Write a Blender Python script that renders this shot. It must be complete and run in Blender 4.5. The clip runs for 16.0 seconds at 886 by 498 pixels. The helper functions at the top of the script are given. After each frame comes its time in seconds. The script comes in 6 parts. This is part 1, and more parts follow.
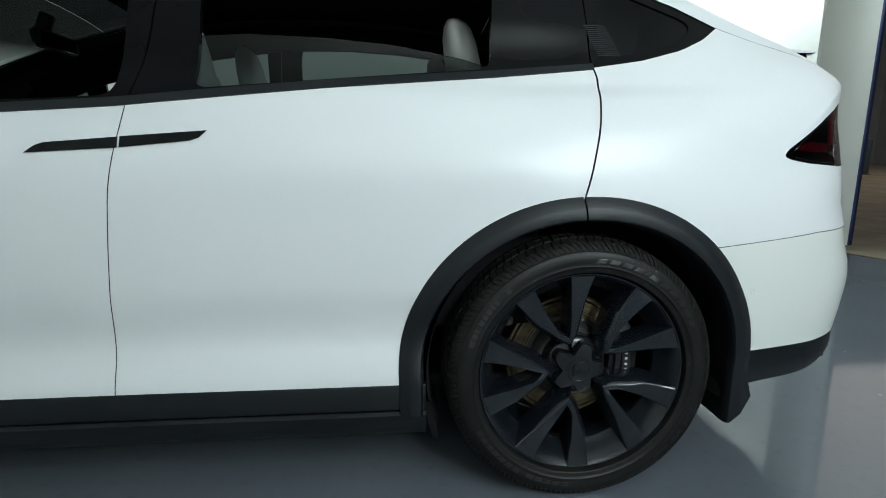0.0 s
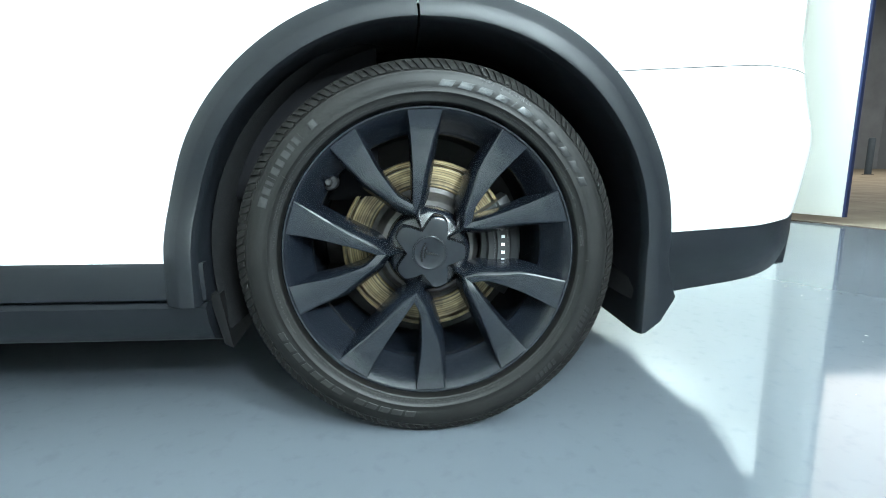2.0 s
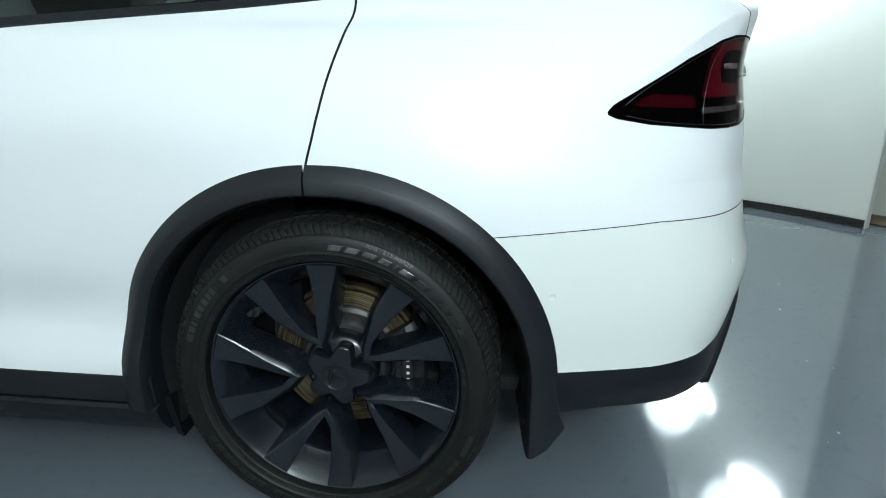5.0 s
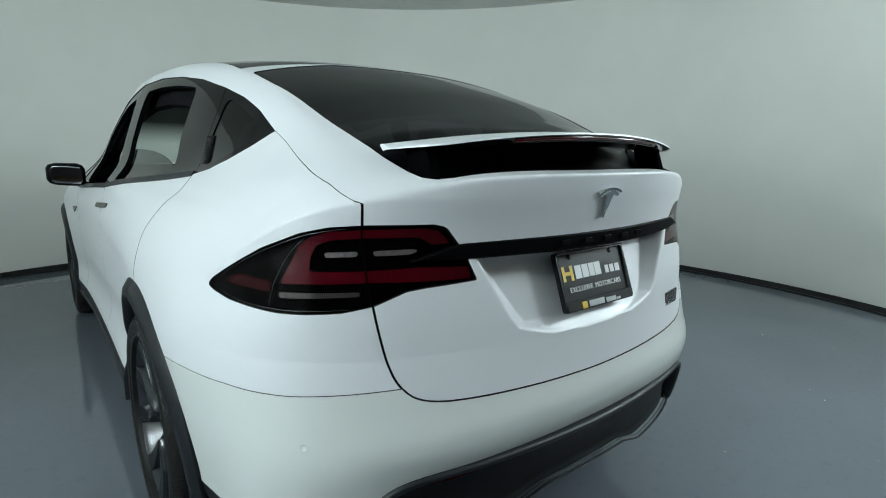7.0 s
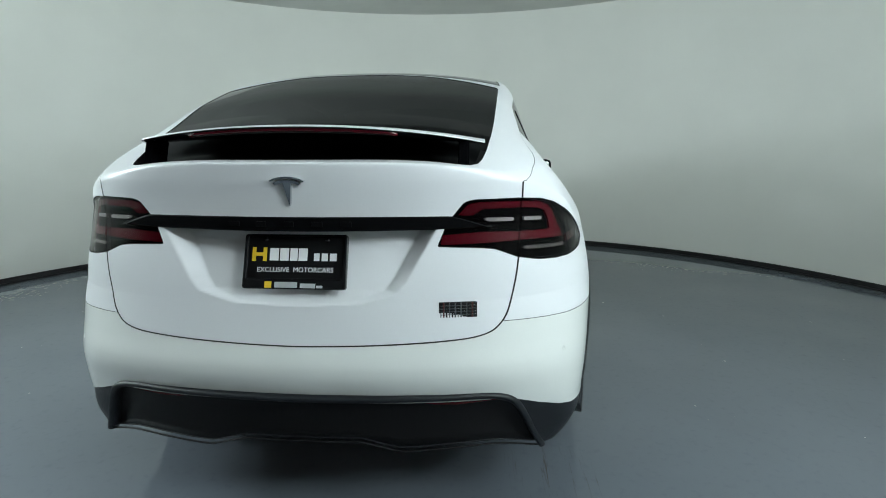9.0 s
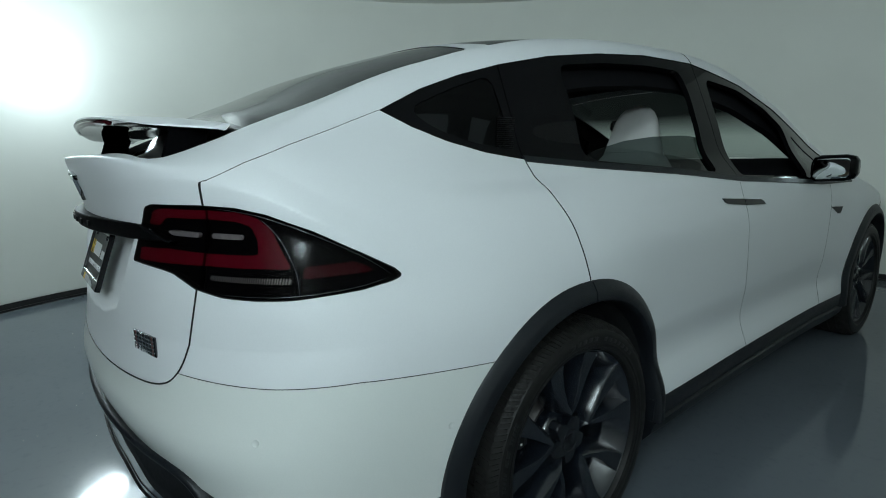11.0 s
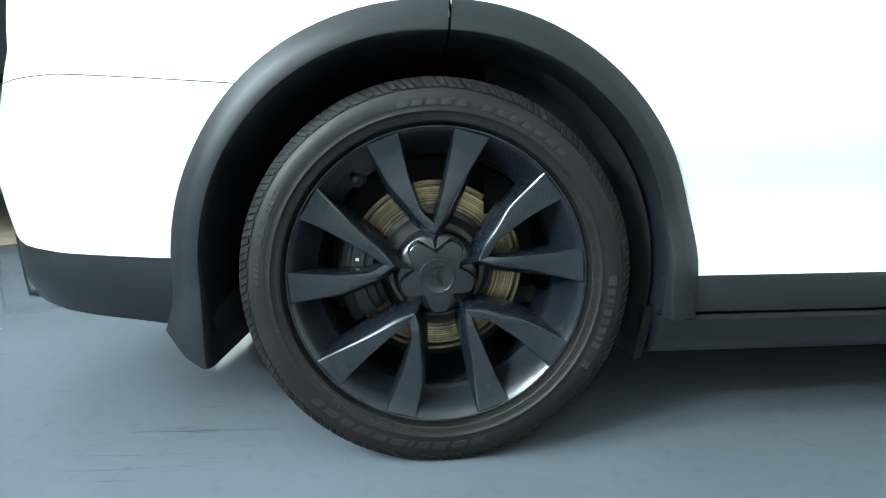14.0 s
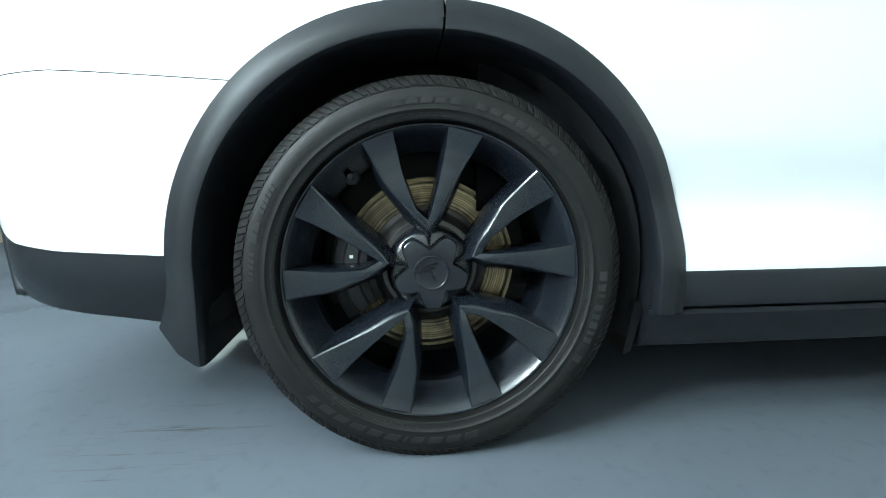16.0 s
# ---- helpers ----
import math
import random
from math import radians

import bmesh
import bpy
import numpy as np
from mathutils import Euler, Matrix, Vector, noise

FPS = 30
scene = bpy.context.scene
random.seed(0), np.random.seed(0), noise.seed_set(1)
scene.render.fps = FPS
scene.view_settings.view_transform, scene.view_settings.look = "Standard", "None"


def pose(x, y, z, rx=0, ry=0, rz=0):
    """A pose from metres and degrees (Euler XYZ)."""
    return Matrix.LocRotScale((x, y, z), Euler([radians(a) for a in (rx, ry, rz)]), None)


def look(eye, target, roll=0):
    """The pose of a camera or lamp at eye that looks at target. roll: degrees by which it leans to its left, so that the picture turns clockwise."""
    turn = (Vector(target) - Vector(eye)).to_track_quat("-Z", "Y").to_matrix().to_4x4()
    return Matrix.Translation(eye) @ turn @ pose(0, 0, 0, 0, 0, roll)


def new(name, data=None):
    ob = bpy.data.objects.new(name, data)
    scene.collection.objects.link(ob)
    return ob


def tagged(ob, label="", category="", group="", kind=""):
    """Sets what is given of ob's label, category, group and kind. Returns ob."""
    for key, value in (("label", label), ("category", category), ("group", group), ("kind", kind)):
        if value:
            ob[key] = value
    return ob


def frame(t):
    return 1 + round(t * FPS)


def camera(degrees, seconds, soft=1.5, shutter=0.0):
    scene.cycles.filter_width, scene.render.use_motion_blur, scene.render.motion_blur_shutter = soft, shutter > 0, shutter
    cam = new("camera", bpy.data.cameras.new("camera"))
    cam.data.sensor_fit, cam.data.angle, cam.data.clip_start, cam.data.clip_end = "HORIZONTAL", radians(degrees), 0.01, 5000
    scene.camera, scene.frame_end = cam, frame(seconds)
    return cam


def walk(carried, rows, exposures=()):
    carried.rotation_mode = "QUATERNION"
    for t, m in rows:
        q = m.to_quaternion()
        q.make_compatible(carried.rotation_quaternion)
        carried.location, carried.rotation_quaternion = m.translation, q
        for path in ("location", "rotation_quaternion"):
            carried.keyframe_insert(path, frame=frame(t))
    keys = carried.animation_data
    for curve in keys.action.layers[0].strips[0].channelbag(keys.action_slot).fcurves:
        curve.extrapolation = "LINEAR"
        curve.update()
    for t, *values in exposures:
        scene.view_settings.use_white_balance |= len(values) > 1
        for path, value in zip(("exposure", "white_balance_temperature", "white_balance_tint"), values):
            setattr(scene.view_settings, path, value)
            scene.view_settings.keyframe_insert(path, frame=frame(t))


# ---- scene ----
EXPOSURES = [(0.0, -1.8, 6700.0, 13.0), (0.5, -1.9, 6700.0, 13.0), (1.0, -1.35, 6450.0, 11.0), (1.5, -0.2, 6350.0, 10.0), (2.0, 0.25, 6350.0, 10.0), (3.0, 0.4, 6350.0, 10.0), (5.5, -2.0, 6500.0, 11.0), (6.0, -2.3, 6500.0, 11.0), (6.5, -2.3, 6500.0, 11.0), (7.0, -1.75, 6550.0, 12.0), (7.5, -1.55, 6583.0, 12.5), (8.5, -1.5, 6650.0, 13.5), (11.0, -2.4, 6400.0, 9.0), (11.5, -2.55, 6375.0, 8.8), (12.0, -2.55, 6350.0, 8.5), (12.5, -2.25, 6400.0, 9.2), (13.0, -1.7, 6450.0, 10.0), (13.5, -0.78, 6350.0, 10.0), (14.0, 0.2, 6340.0, 10.0), (14.5, 0.82, 6330.0, 10.0), (15.0, 0.46, 6320.0, 10.0), (15.5, 0.06, 6310.0, 10.0), (16.0, -0.03, 6300.0, 10.0)]
cam = camera(79.60, 16.0, soft=1.0)
walk(cam, [
    (0.0, pose(-2.2315, 0.4916, 0.9787, 0, 0, -95.25) @ pose(0, 0, 0, 78.49) @ pose(0, 0, 0, 0, 0, -0.21)),
    (0.5, pose(-2.0175, 0.2285, 0.8044, 0, 0, -95.19) @ pose(0, 0, 0, 78.95) @ pose(0, 0, 0, 0, 0, -0.14)),
    (1.0, pose(-1.9453, 0.0969, 0.6549, 0, 0, -95.32) @ pose(0, 0, 0, 79.00) @ pose(0, 0, 0, 0, 0, -0.21)),
    (1.5, pose(-1.9344, 0.0642, 0.5857, 0, 0, -94.93) @ pose(0, 0, 0, 78.93) @ pose(0, 0, 0, 0, 0, 0.22)),
    (2.0, pose(-1.9377, 0.0591, 0.5556, 0, 0, -94.78) @ pose(0, 0, 0, 79.83) @ pose(0, 0, 0, 0, 0, 0.05)),
    (2.5, pose(-1.9460, 0.0437, 0.5601, 0, 0, -94.61) @ pose(0, 0, 0, 80.84) @ pose(0, 0, 0, 0, 0, 0.02)),
    (3.0, pose(-1.9530, 0.0463, 0.5602, 0, 0, -94.65) @ pose(0, 0, 0, 81.86) @ pose(0, 0, 0, 0, 0, 0.00)),
    (5.3, pose(-1.9480, -0.4491, 1.0448, 0, 0, -82.60) @ pose(0, 0, 0, 72.75) @ pose(0, 0, 0, 0, 0, 0.23)),
    (5.5, pose(-1.9094, -0.5386, 1.0887, 0, 0, -80.24) @ pose(0, 0, 0, 73.04) @ pose(0, 0, 0, 0, 0, 0.31)),
    (6.0, pose(-1.7385, -0.9849, 1.2074, 0, 0, -66.12) @ pose(0, 0, 0, 72.95) @ pose(0, 0, 0, 0, 0, 0.52)),
    (6.3, pose(-1.6023, -1.2497, 1.2238, 0, 0, -56.87) @ pose(0, 0, 0, 75.46) @ pose(0, 0, 0, 0, 0, 0.63)),
    (6.5, pose(-1.4987, -1.3925, 1.2424, 0, 0, -51.54) @ pose(0, 0, 0, 76.80) @ pose(0, 0, 0, 0, 0, 0.57)),
    (7.0, pose(-1.2131, -1.8514, 1.2497, 0, 0, -38.70) @ pose(0, 0, 0, 79.57) @ pose(0, 0, 0, 0, 0, 0.68)),
    (7.5, pose(-0.8520, -2.1688, 1.2403, 0, 0, -27.19) @ pose(0, 0, 0, 80.80) @ pose(0, 0, 0, 0, 0, 0.70)),
    (8.0, pose(-0.3956, -2.4145, 1.2541, 0, 0, -15.68) @ pose(0, 0, 0, 80.16) @ pose(0, 0, 0, 0, 0, 0.30)),
    (8.5, pose(0.0321, -2.5594, 1.2207, 0, 0, -6.98) @ pose(0, 0, 0, 80.49) @ pose(0, 0, 0, 0, 0, 0.10)),
    (8.7, pose(0.2381, -2.5404, 1.2359, 0, 0, -2.68) @ pose(0, 0, 0, 79.83) @ pose(0, 0, 0, 0, 0, 0.08)),
    (10.8, pose(1.7481, -1.3248, 1.1558, 0, 0, 47.57) @ pose(0, 0, 0, 80.28) @ pose(0, 0, 0, 0, 0, -1.14)),
    (11.0, pose(1.7952, -1.1855, 1.1828, 0, 0, 50.68) @ pose(0, 0, 0, 80.11) @ pose(0, 0, 0, 0, 0, -1.06)),
    (11.2, pose(1.8428, -1.0203, 1.1519, 0, 0, 53.93) @ pose(0, 0, 0, 81.29) @ pose(0, 0, 0, 0, 0, -1.00)),
    (11.5, pose(1.8953, -0.7791, 1.1397, 0, 0, 60.18) @ pose(0, 0, 0, 81.50) @ pose(0, 0, 0, 0, 0, -1.38)),
    (12.0, pose(1.8701, -0.4263, 1.0242, 0, 0, 73.74) @ pose(0, 0, 0, 81.96) @ pose(0, 0, 0, 0, 0, -1.28)),
    (12.5, pose(1.8584, -0.2032, 0.9212, 0, 0, 83.84) @ pose(0, 0, 0, 82.08) @ pose(0, 0, 0, 0, 0, -0.84)),
    (13.0, pose(1.8837, -0.0857, 0.7016, 0, 0, 87.15) @ pose(0, 0, 0, 81.16) @ pose(0, 0, 0, 0, 0, -0.52)),
    (13.5, pose(1.8987, -0.0326, 0.5857, 0, 0, 87.70) @ pose(0, 0, 0, 81.05) @ pose(0, 0, 0, 0, 0, -0.46)),
    (14.0, pose(1.9003, -0.0383, 0.5601, 0, 0, 87.15) @ pose(0, 0, 0, 81.35) @ pose(0, 0, 0, 0, 0, -0.38)),
    (14.5, pose(1.8982, -0.0376, 0.5567, 0, 0, 87.08) @ pose(0, 0, 0, 81.53) @ pose(0, 0, 0, 0, 0, -0.29)),
    (15.0, pose(1.9013, -0.0608, 0.5567, 0, 0, 85.95) @ pose(0, 0, 0, 81.34) @ pose(0, 0, 0, 0, 0, -0.39)),
    (15.5, pose(1.9046, -0.0605, 0.5563, 0, 0, 85.73) @ pose(0, 0, 0, 80.67) @ pose(0, 0, 0, 0, 0, -0.38)),
    (16.0, pose(1.9108, -0.0577, 0.5571, 0, 0, 85.41) @ pose(0, 0, 0, 81.28) @ pose(0, 0, 0, 0, 0, -0.27)),
], EXPOSURES)

# ---- world and lights ----
world = bpy.data.worlds.new("world")
scene.world = world
world.use_nodes = True
world.node_tree.nodes["Background"].inputs["Color"].default_value = (0.5, 0.55, 0.6, 1)
world.node_tree.nodes["Background"].inputs["Strength"].default_value = 0.0

RX, RY, RR, RH = 0.10, 0.63, 4.27, 2.97     # round studio: centre, radius, height


def ring(deg, r=RR):
    return RX + r * math.cos(radians(deg)), RY + r * math.sin(radians(deg))


LAMP_WATTS, LAMP_TINT = 190.0, (0.825, 1.0, 1.065)
LAMP_SPOTS = [(200.3, 1.97), (210.5, 2.44), (304.2, 2.60), (314.4, 2.00)]
LAMP_R = 0.255
for deg, z in LAMP_SPOTS:
    lx, ly = ring(deg, RR - 0.44)
    flood = bpy.data.lights.new("flood", "POINT")
    flood.shadow_soft_size, flood.energy, flood.color = 0.22, LAMP_WATTS * 0.42, LAMP_TINT
    fl = new("flood_light", flood)
    fl.location = (lx, ly, z)
    face = bpy.data.lights.new("flood_face", "AREA")
    face.shape, face.size, face.energy, face.color = "DISK", 0.48, LAMP_WATTS * 0.92, LAMP_TINT
    ff = new("flood_face_light", face)
    ff.matrix_world = look((*ring(deg, RR - 0.075), z), (RX, RY, z + 1.9))
# unseen area lamp, added to brighten the warehouse beyond the doorway
house = bpy.data.lights.new("warehouse_fill", "AREA")
house.shape, house.size, house.energy, house.color = "SQUARE", 8.0, 620, (1.0, 0.95, 0.86)
hl = new("unseen_warehouse_fill", house)
hl.matrix_world = look((9.0, -12.0, 6.4), (9.0, -12.0, 0.0))


# ---- materials ----
def nodes_of(name):
    m = bpy.data.materials.new(name)
    m.use_nodes = True
    nt = m.node_tree
    return m, nt, nt.nodes["Principled BSDF"]


def noise_node(nt, scale, detail=4.0, rough=0.55, vec=None):
    n = nt.nodes.new("ShaderNodeTexNoise")
    n.inputs["Scale"].default_value = scale
    n.inputs["Detail"].default_value = detail
    n.inputs["Roughness"].default_value = rough
    if vec is None:
        c = nt.nodes.new("ShaderNodeTexCoord")
        vec = c.outputs["Object"]
    nt.links.new(vec, n.inputs["Vector"])
    return n


def ramp_node(nt, fac, stops):
    r = nt.nodes.new("ShaderNodeValToRGB")
    els = r.color_ramp.elements
    while len(els) < len(stops):
        els.new(0.5)
    for e, (p, c) in zip(els, stops):
        e.position, e.color = p, (*c, 1)
    nt.links.new(fac, r.inputs["Fac"])
    return r


def bump(nt, bsdf, height, strength, dist):
    b = nt.nodes.new("ShaderNodeBump")
    b.inputs["Strength"].default_value = strength
    b.inputs["Distance"].default_value = dist
    nt.links.new(height, b.inputs["Height"])
    nt.links.new(b.outputs["Normal"], bsdf.inputs["Normal"])
    return b


def simple(name, col, rough=0.5, metal=0.0, coat=0.0, vary=0.12, scale=14.0, bump_s=0.0, bump_scale=120.0, coat_rough=0.03, spec=0.5):
    m, nt, b = nodes_of(name)
    n = noise_node(nt, scale)
    lo = [c * (1 - vary) for c in col]
    hi = [min(1, c * (1 + vary)) for c in col]
    r = ramp_node(nt, n.outputs["Fac"], [(0.3, lo), (0.7, hi)])
    nt.links.new(r.outputs["Color"], b.inputs["Base Color"])
    b.inputs["Metallic"].default_value = metal
    b.inputs["Specular IOR Level"].default_value = spec
    n2 = noise_node(nt, scale * 3.1)
    mr = nt.nodes.new("ShaderNodeMapRange")
    mr.inputs["To Min"].default_value = max(0.01, rough * 0.85)
    mr.inputs["To Max"].default_value = min(1, rough * 1.15)
    nt.links.new(n2.outputs["Fac"], mr.inputs["Value"])
    nt.links.new(mr.outputs["Result"], b.inputs["Roughness"])
    b.inputs["Coat Weight"].default_value = coat
    b.inputs["Coat Roughness"].default_value = coat_rough
    if bump_s:
        bump(nt, b, noise_node(nt, bump_scale, 2.0).outputs["Fac"], bump_s, 0.001)
    return m


def tinted(name, tint, gloss_rough=0.02, ior=1.5):
    m = bpy.data.materials.new(name)
    m.use_nodes = True
    nt = m.node_tree
    nt.nodes.clear()
    out = nt.nodes.new("ShaderNodeOutputMaterial")
    mix = nt.nodes.new("ShaderNodeMixShader")
    lw = nt.nodes.new("ShaderNodeLayerWeight")
    lw.inputs["Blend"].default_value = 0.5
    pw = nt.nodes.new("ShaderNodeMath")
    pw.operation = "POWER"
    pw.inputs[1].default_value = 5.0
    nt.links.new(lw.outputs["Facing"], pw.inputs[0])
    fr = nt.nodes.new("ShaderNodeMapRange")
    f0 = ((ior - 1) / (ior + 1)) ** 2
    fr.inputs["To Min"].default_value, fr.inputs["To Max"].default_value = f0, 1.0
    nt.links.new(pw.outputs["Value"], fr.inputs["Value"])
    tr = nt.nodes.new("ShaderNodeBsdfTransparent")
    tr.inputs["Color"].default_value = (*tint, 1)
    gl = nt.nodes.new("ShaderNodeBsdfGlossy")
    gl.inputs["Roughness"].default_value = gloss_rough
    nt.links.new(fr.outputs["Result"], mix.inputs["Fac"])
    nt.links.new(tr.outputs["BSDF"], mix.inputs[1])
    nt.links.new(gl.outputs["BSDF"], mix.inputs[2])
    nt.links.new(mix.outputs["Shader"], out.inputs["Surface"])
    return m


def emitter(name, col, strength):
    m = bpy.data.materials.new(name)
    m.use_nodes = True
    nt = m.node_tree
    nt.nodes.clear()
    out = nt.nodes.new("ShaderNodeOutputMaterial")
    e = nt.nodes.new("ShaderNodeEmission")
    e.inputs["Color"].default_value = (*col, 1)
    e.inputs["Strength"].default_value = strength
    nt.links.new(e.outputs["Emission"], out.inputs["Surface"])
    return m


PAINT = simple("white_pearl_paint", (0.79, 0.80, 0.815), 0.40, coat=0.65, vary=0.012, scale=300, coat_rough=0.33, spec=0.22)
PAINT_PLASTIC = simple("white_pearl_bumper_paint", (0.775, 0.795, 0.765), 0.42, coat=0.8, vary=0.012, scale=300, coat_rough=0.11, spec=0.22)
TRIM = simple("black_moulded_plastic", (0.0076, 0.0093, 0.0122), 0.44, vary=0.1, spec=0.4, bump_s=0.25, bump_scale=900)
DARK = simple("dark_plastic_and_gap_shade", (0.012, 0.012, 0.013), 0.7)
GLOSS = simple("gloss_black", (0.004, 0.004, 0.0045), 0.04, vary=0.05, spec=0.13)
BORDER = simple("black_enamelled_glass", (0.006, 0.0065, 0.007), 0.32, vary=0.05, spec=0.12)
BAR = simple("black_tailgate_bar", (0.004, 0.004, 0.0045), 0.45, vary=0.05, spec=0.03)
TREAD = simple("dusty_tread_rubber", (0.0085, 0.0080, 0.0074), 0.72, spec=0.3, vary=0.35, scale=40, bump_s=0.3, bump_scale=500)
RIM = simple("satin_charcoal_wheel", (0.0070, 0.0092, 0.0138), 0.25, spec=0.75, vary=0.06, scale=40)
REDLENS = simple("red_lamp_lens", (0.125, 0.004, 0.013), 0.22, spec=0.3, vary=0.1, scale=60)
REDREFL = simple("red_reflector", (0.085, 0.003, 0.007), 0.10, spec=0.35, vary=0.15, scale=200, bump_s=0.4, bump_scale=700)
LAMP_BODY = simple("black_lamp_body", (0.003, 0.003, 0.0035), 0.45, spec=0.0, vary=0.1)
SILVER = simple("silvered_lamp_bar", (0.62, 0.63, 0.64), 0.30, metal=0.6, vary=0.2, scale=90)
SMOKE = tinted("smoked_clear_lens", (0.66, 0.61, 0.61), gloss_rough=0.14, ior=1.2)
DARK_RED = simple("dark_red_strip", (0.045, 0.003, 0.006), 0.08, spec=0.3, vary=0.1)
GLASS_REAR = tinted("dark_tinted_glass", (0.022, 0.024, 0.026), ior=1.4)
GLASS_SIDE = tinted("grey_green_glass", (0.13, 0.165, 0.158))
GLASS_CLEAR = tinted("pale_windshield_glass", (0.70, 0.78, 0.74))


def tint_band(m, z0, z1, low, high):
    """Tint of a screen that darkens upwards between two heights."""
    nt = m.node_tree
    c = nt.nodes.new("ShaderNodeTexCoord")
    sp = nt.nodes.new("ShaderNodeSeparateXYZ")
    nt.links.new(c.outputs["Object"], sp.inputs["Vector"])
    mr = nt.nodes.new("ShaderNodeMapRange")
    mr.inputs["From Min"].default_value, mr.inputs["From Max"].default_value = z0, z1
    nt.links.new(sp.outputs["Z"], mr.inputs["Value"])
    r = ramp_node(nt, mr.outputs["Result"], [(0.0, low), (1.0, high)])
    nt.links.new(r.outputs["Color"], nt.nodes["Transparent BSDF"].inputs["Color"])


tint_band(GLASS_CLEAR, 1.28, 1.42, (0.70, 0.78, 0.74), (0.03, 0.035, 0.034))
MIRROR = simple("mirror_glass", (0.62, 0.66, 0.66), 0.01, metal=1.0, vary=0.0)
SEAT = simple("white_seat_leather", (0.68, 0.68, 0.66), 0.45, vary=0.04, scale=8, bump_s=0.15, bump_scale=260)
HEADLINER = simple("dark_headliner", (0.008, 0.008, 0.009), 0.95, bump_s=0.2, bump_scale=700, spec=0.05)
CARPET = simple("black_carpet", (0.015, 0.015, 0.016), 0.95)


def floor_paint():
    m, nt, b = nodes_of("grey_epoxy_floor")
    big = noise_node(nt, 0.7, 5.0)
    r = ramp_node(nt, big.outputs["Fac"], [(0.3, (0.126, 0.145, 0.168)), (0.7, (0.150, 0.170, 0.194))])
    fine = noise_node(nt, 26.0, 6.0)
    sc = ramp_node(nt, fine.outputs["Fac"], [(0.28, (0.90, 0.91, 0.92)), (0.45, (1, 1, 1))])
    mul = nt.nodes.new("ShaderNodeMix")
    mul.data_type, mul.blend_type = "RGBA", "MULTIPLY"
    mul.inputs["Factor"].default_value = 1.0
    # brushed scuffs beside one wheel
    geo = nt.nodes.new("ShaderNodeNewGeometry")
    mp = nt.nodes.new("ShaderNodeMapping")
    mp.inputs["Scale"].default_value = (55.0, 3.0, 1.0)
    nt.links.new(geo.outputs["Position"], mp.inputs["Vector"])
    streak = noise_node(nt, 1.0, 5.0, 0.7, mp.outputs["Vector"])
    dist = nt.nodes.new("ShaderNodeVectorMath")
    dist.operation = "DISTANCE"
    dist.inputs[1].default_value = (0.82, -0.56, 0.0)
    nt.links.new(geo.outputs["Position"], dist.inputs[0])
    near = nt.nodes.new("ShaderNodeMapRange")
    near.inputs["From Min"].default_value, near.inputs["From Max"].default_value = 0.24, 0.06
    nt.links.new(dist.outputs["Value"], near.inputs["Value"])
    mask = nt.nodes.new("ShaderNodeMath")
    mask.operation = "MULTIPLY"
    lim = ramp_node(nt, streak.outputs["Fac"], [(0.56, (0, 0, 0)), (0.66, (1, 1, 1))])
    nt.links.new(lim.outputs["Color"], mask.inputs[0])
    nt.links.new(near.outputs["Result"], mask.inputs[1])
    scuffed = nt.nodes.new("ShaderNodeMix")
    scuffed.data_type = "RGBA"
    nt.links.new(mask.outputs["Value"], scuffed.inputs["Factor"])
    nt.links.new(r.outputs["Color"], scuffed.inputs["A"])
    scuffed.inputs["B"].default_value = (0.085, 0.08, 0.07, 1)
    nt.links.new(scuffed.outputs["Result"], mul.inputs["A"])
    nt.links.new(sc.outputs["Color"], mul.inputs["B"])
    nt.links.new(mul.outputs["Result"], b.inputs["Base Color"])
    n3 = noise_node(nt, 2.2, 6.0)
    mr = nt.nodes.new("ShaderNodeMapRange")
    mr.inputs["To Min"].default_value = 0.035
    mr.inputs["To Max"].default_value = 0.11
    nt.links.new(n3.outputs["Fac"], mr.inputs["Value"])
    nt.links.new(mr.outputs["Result"], b.inputs["Roughness"])
    b.inputs["Specular IOR Level"].default_value = 0.38
    bump(nt, b, noise_node(nt, 3.0, 3.0).outputs["Fac"], 0.12, 0.004)
    return m


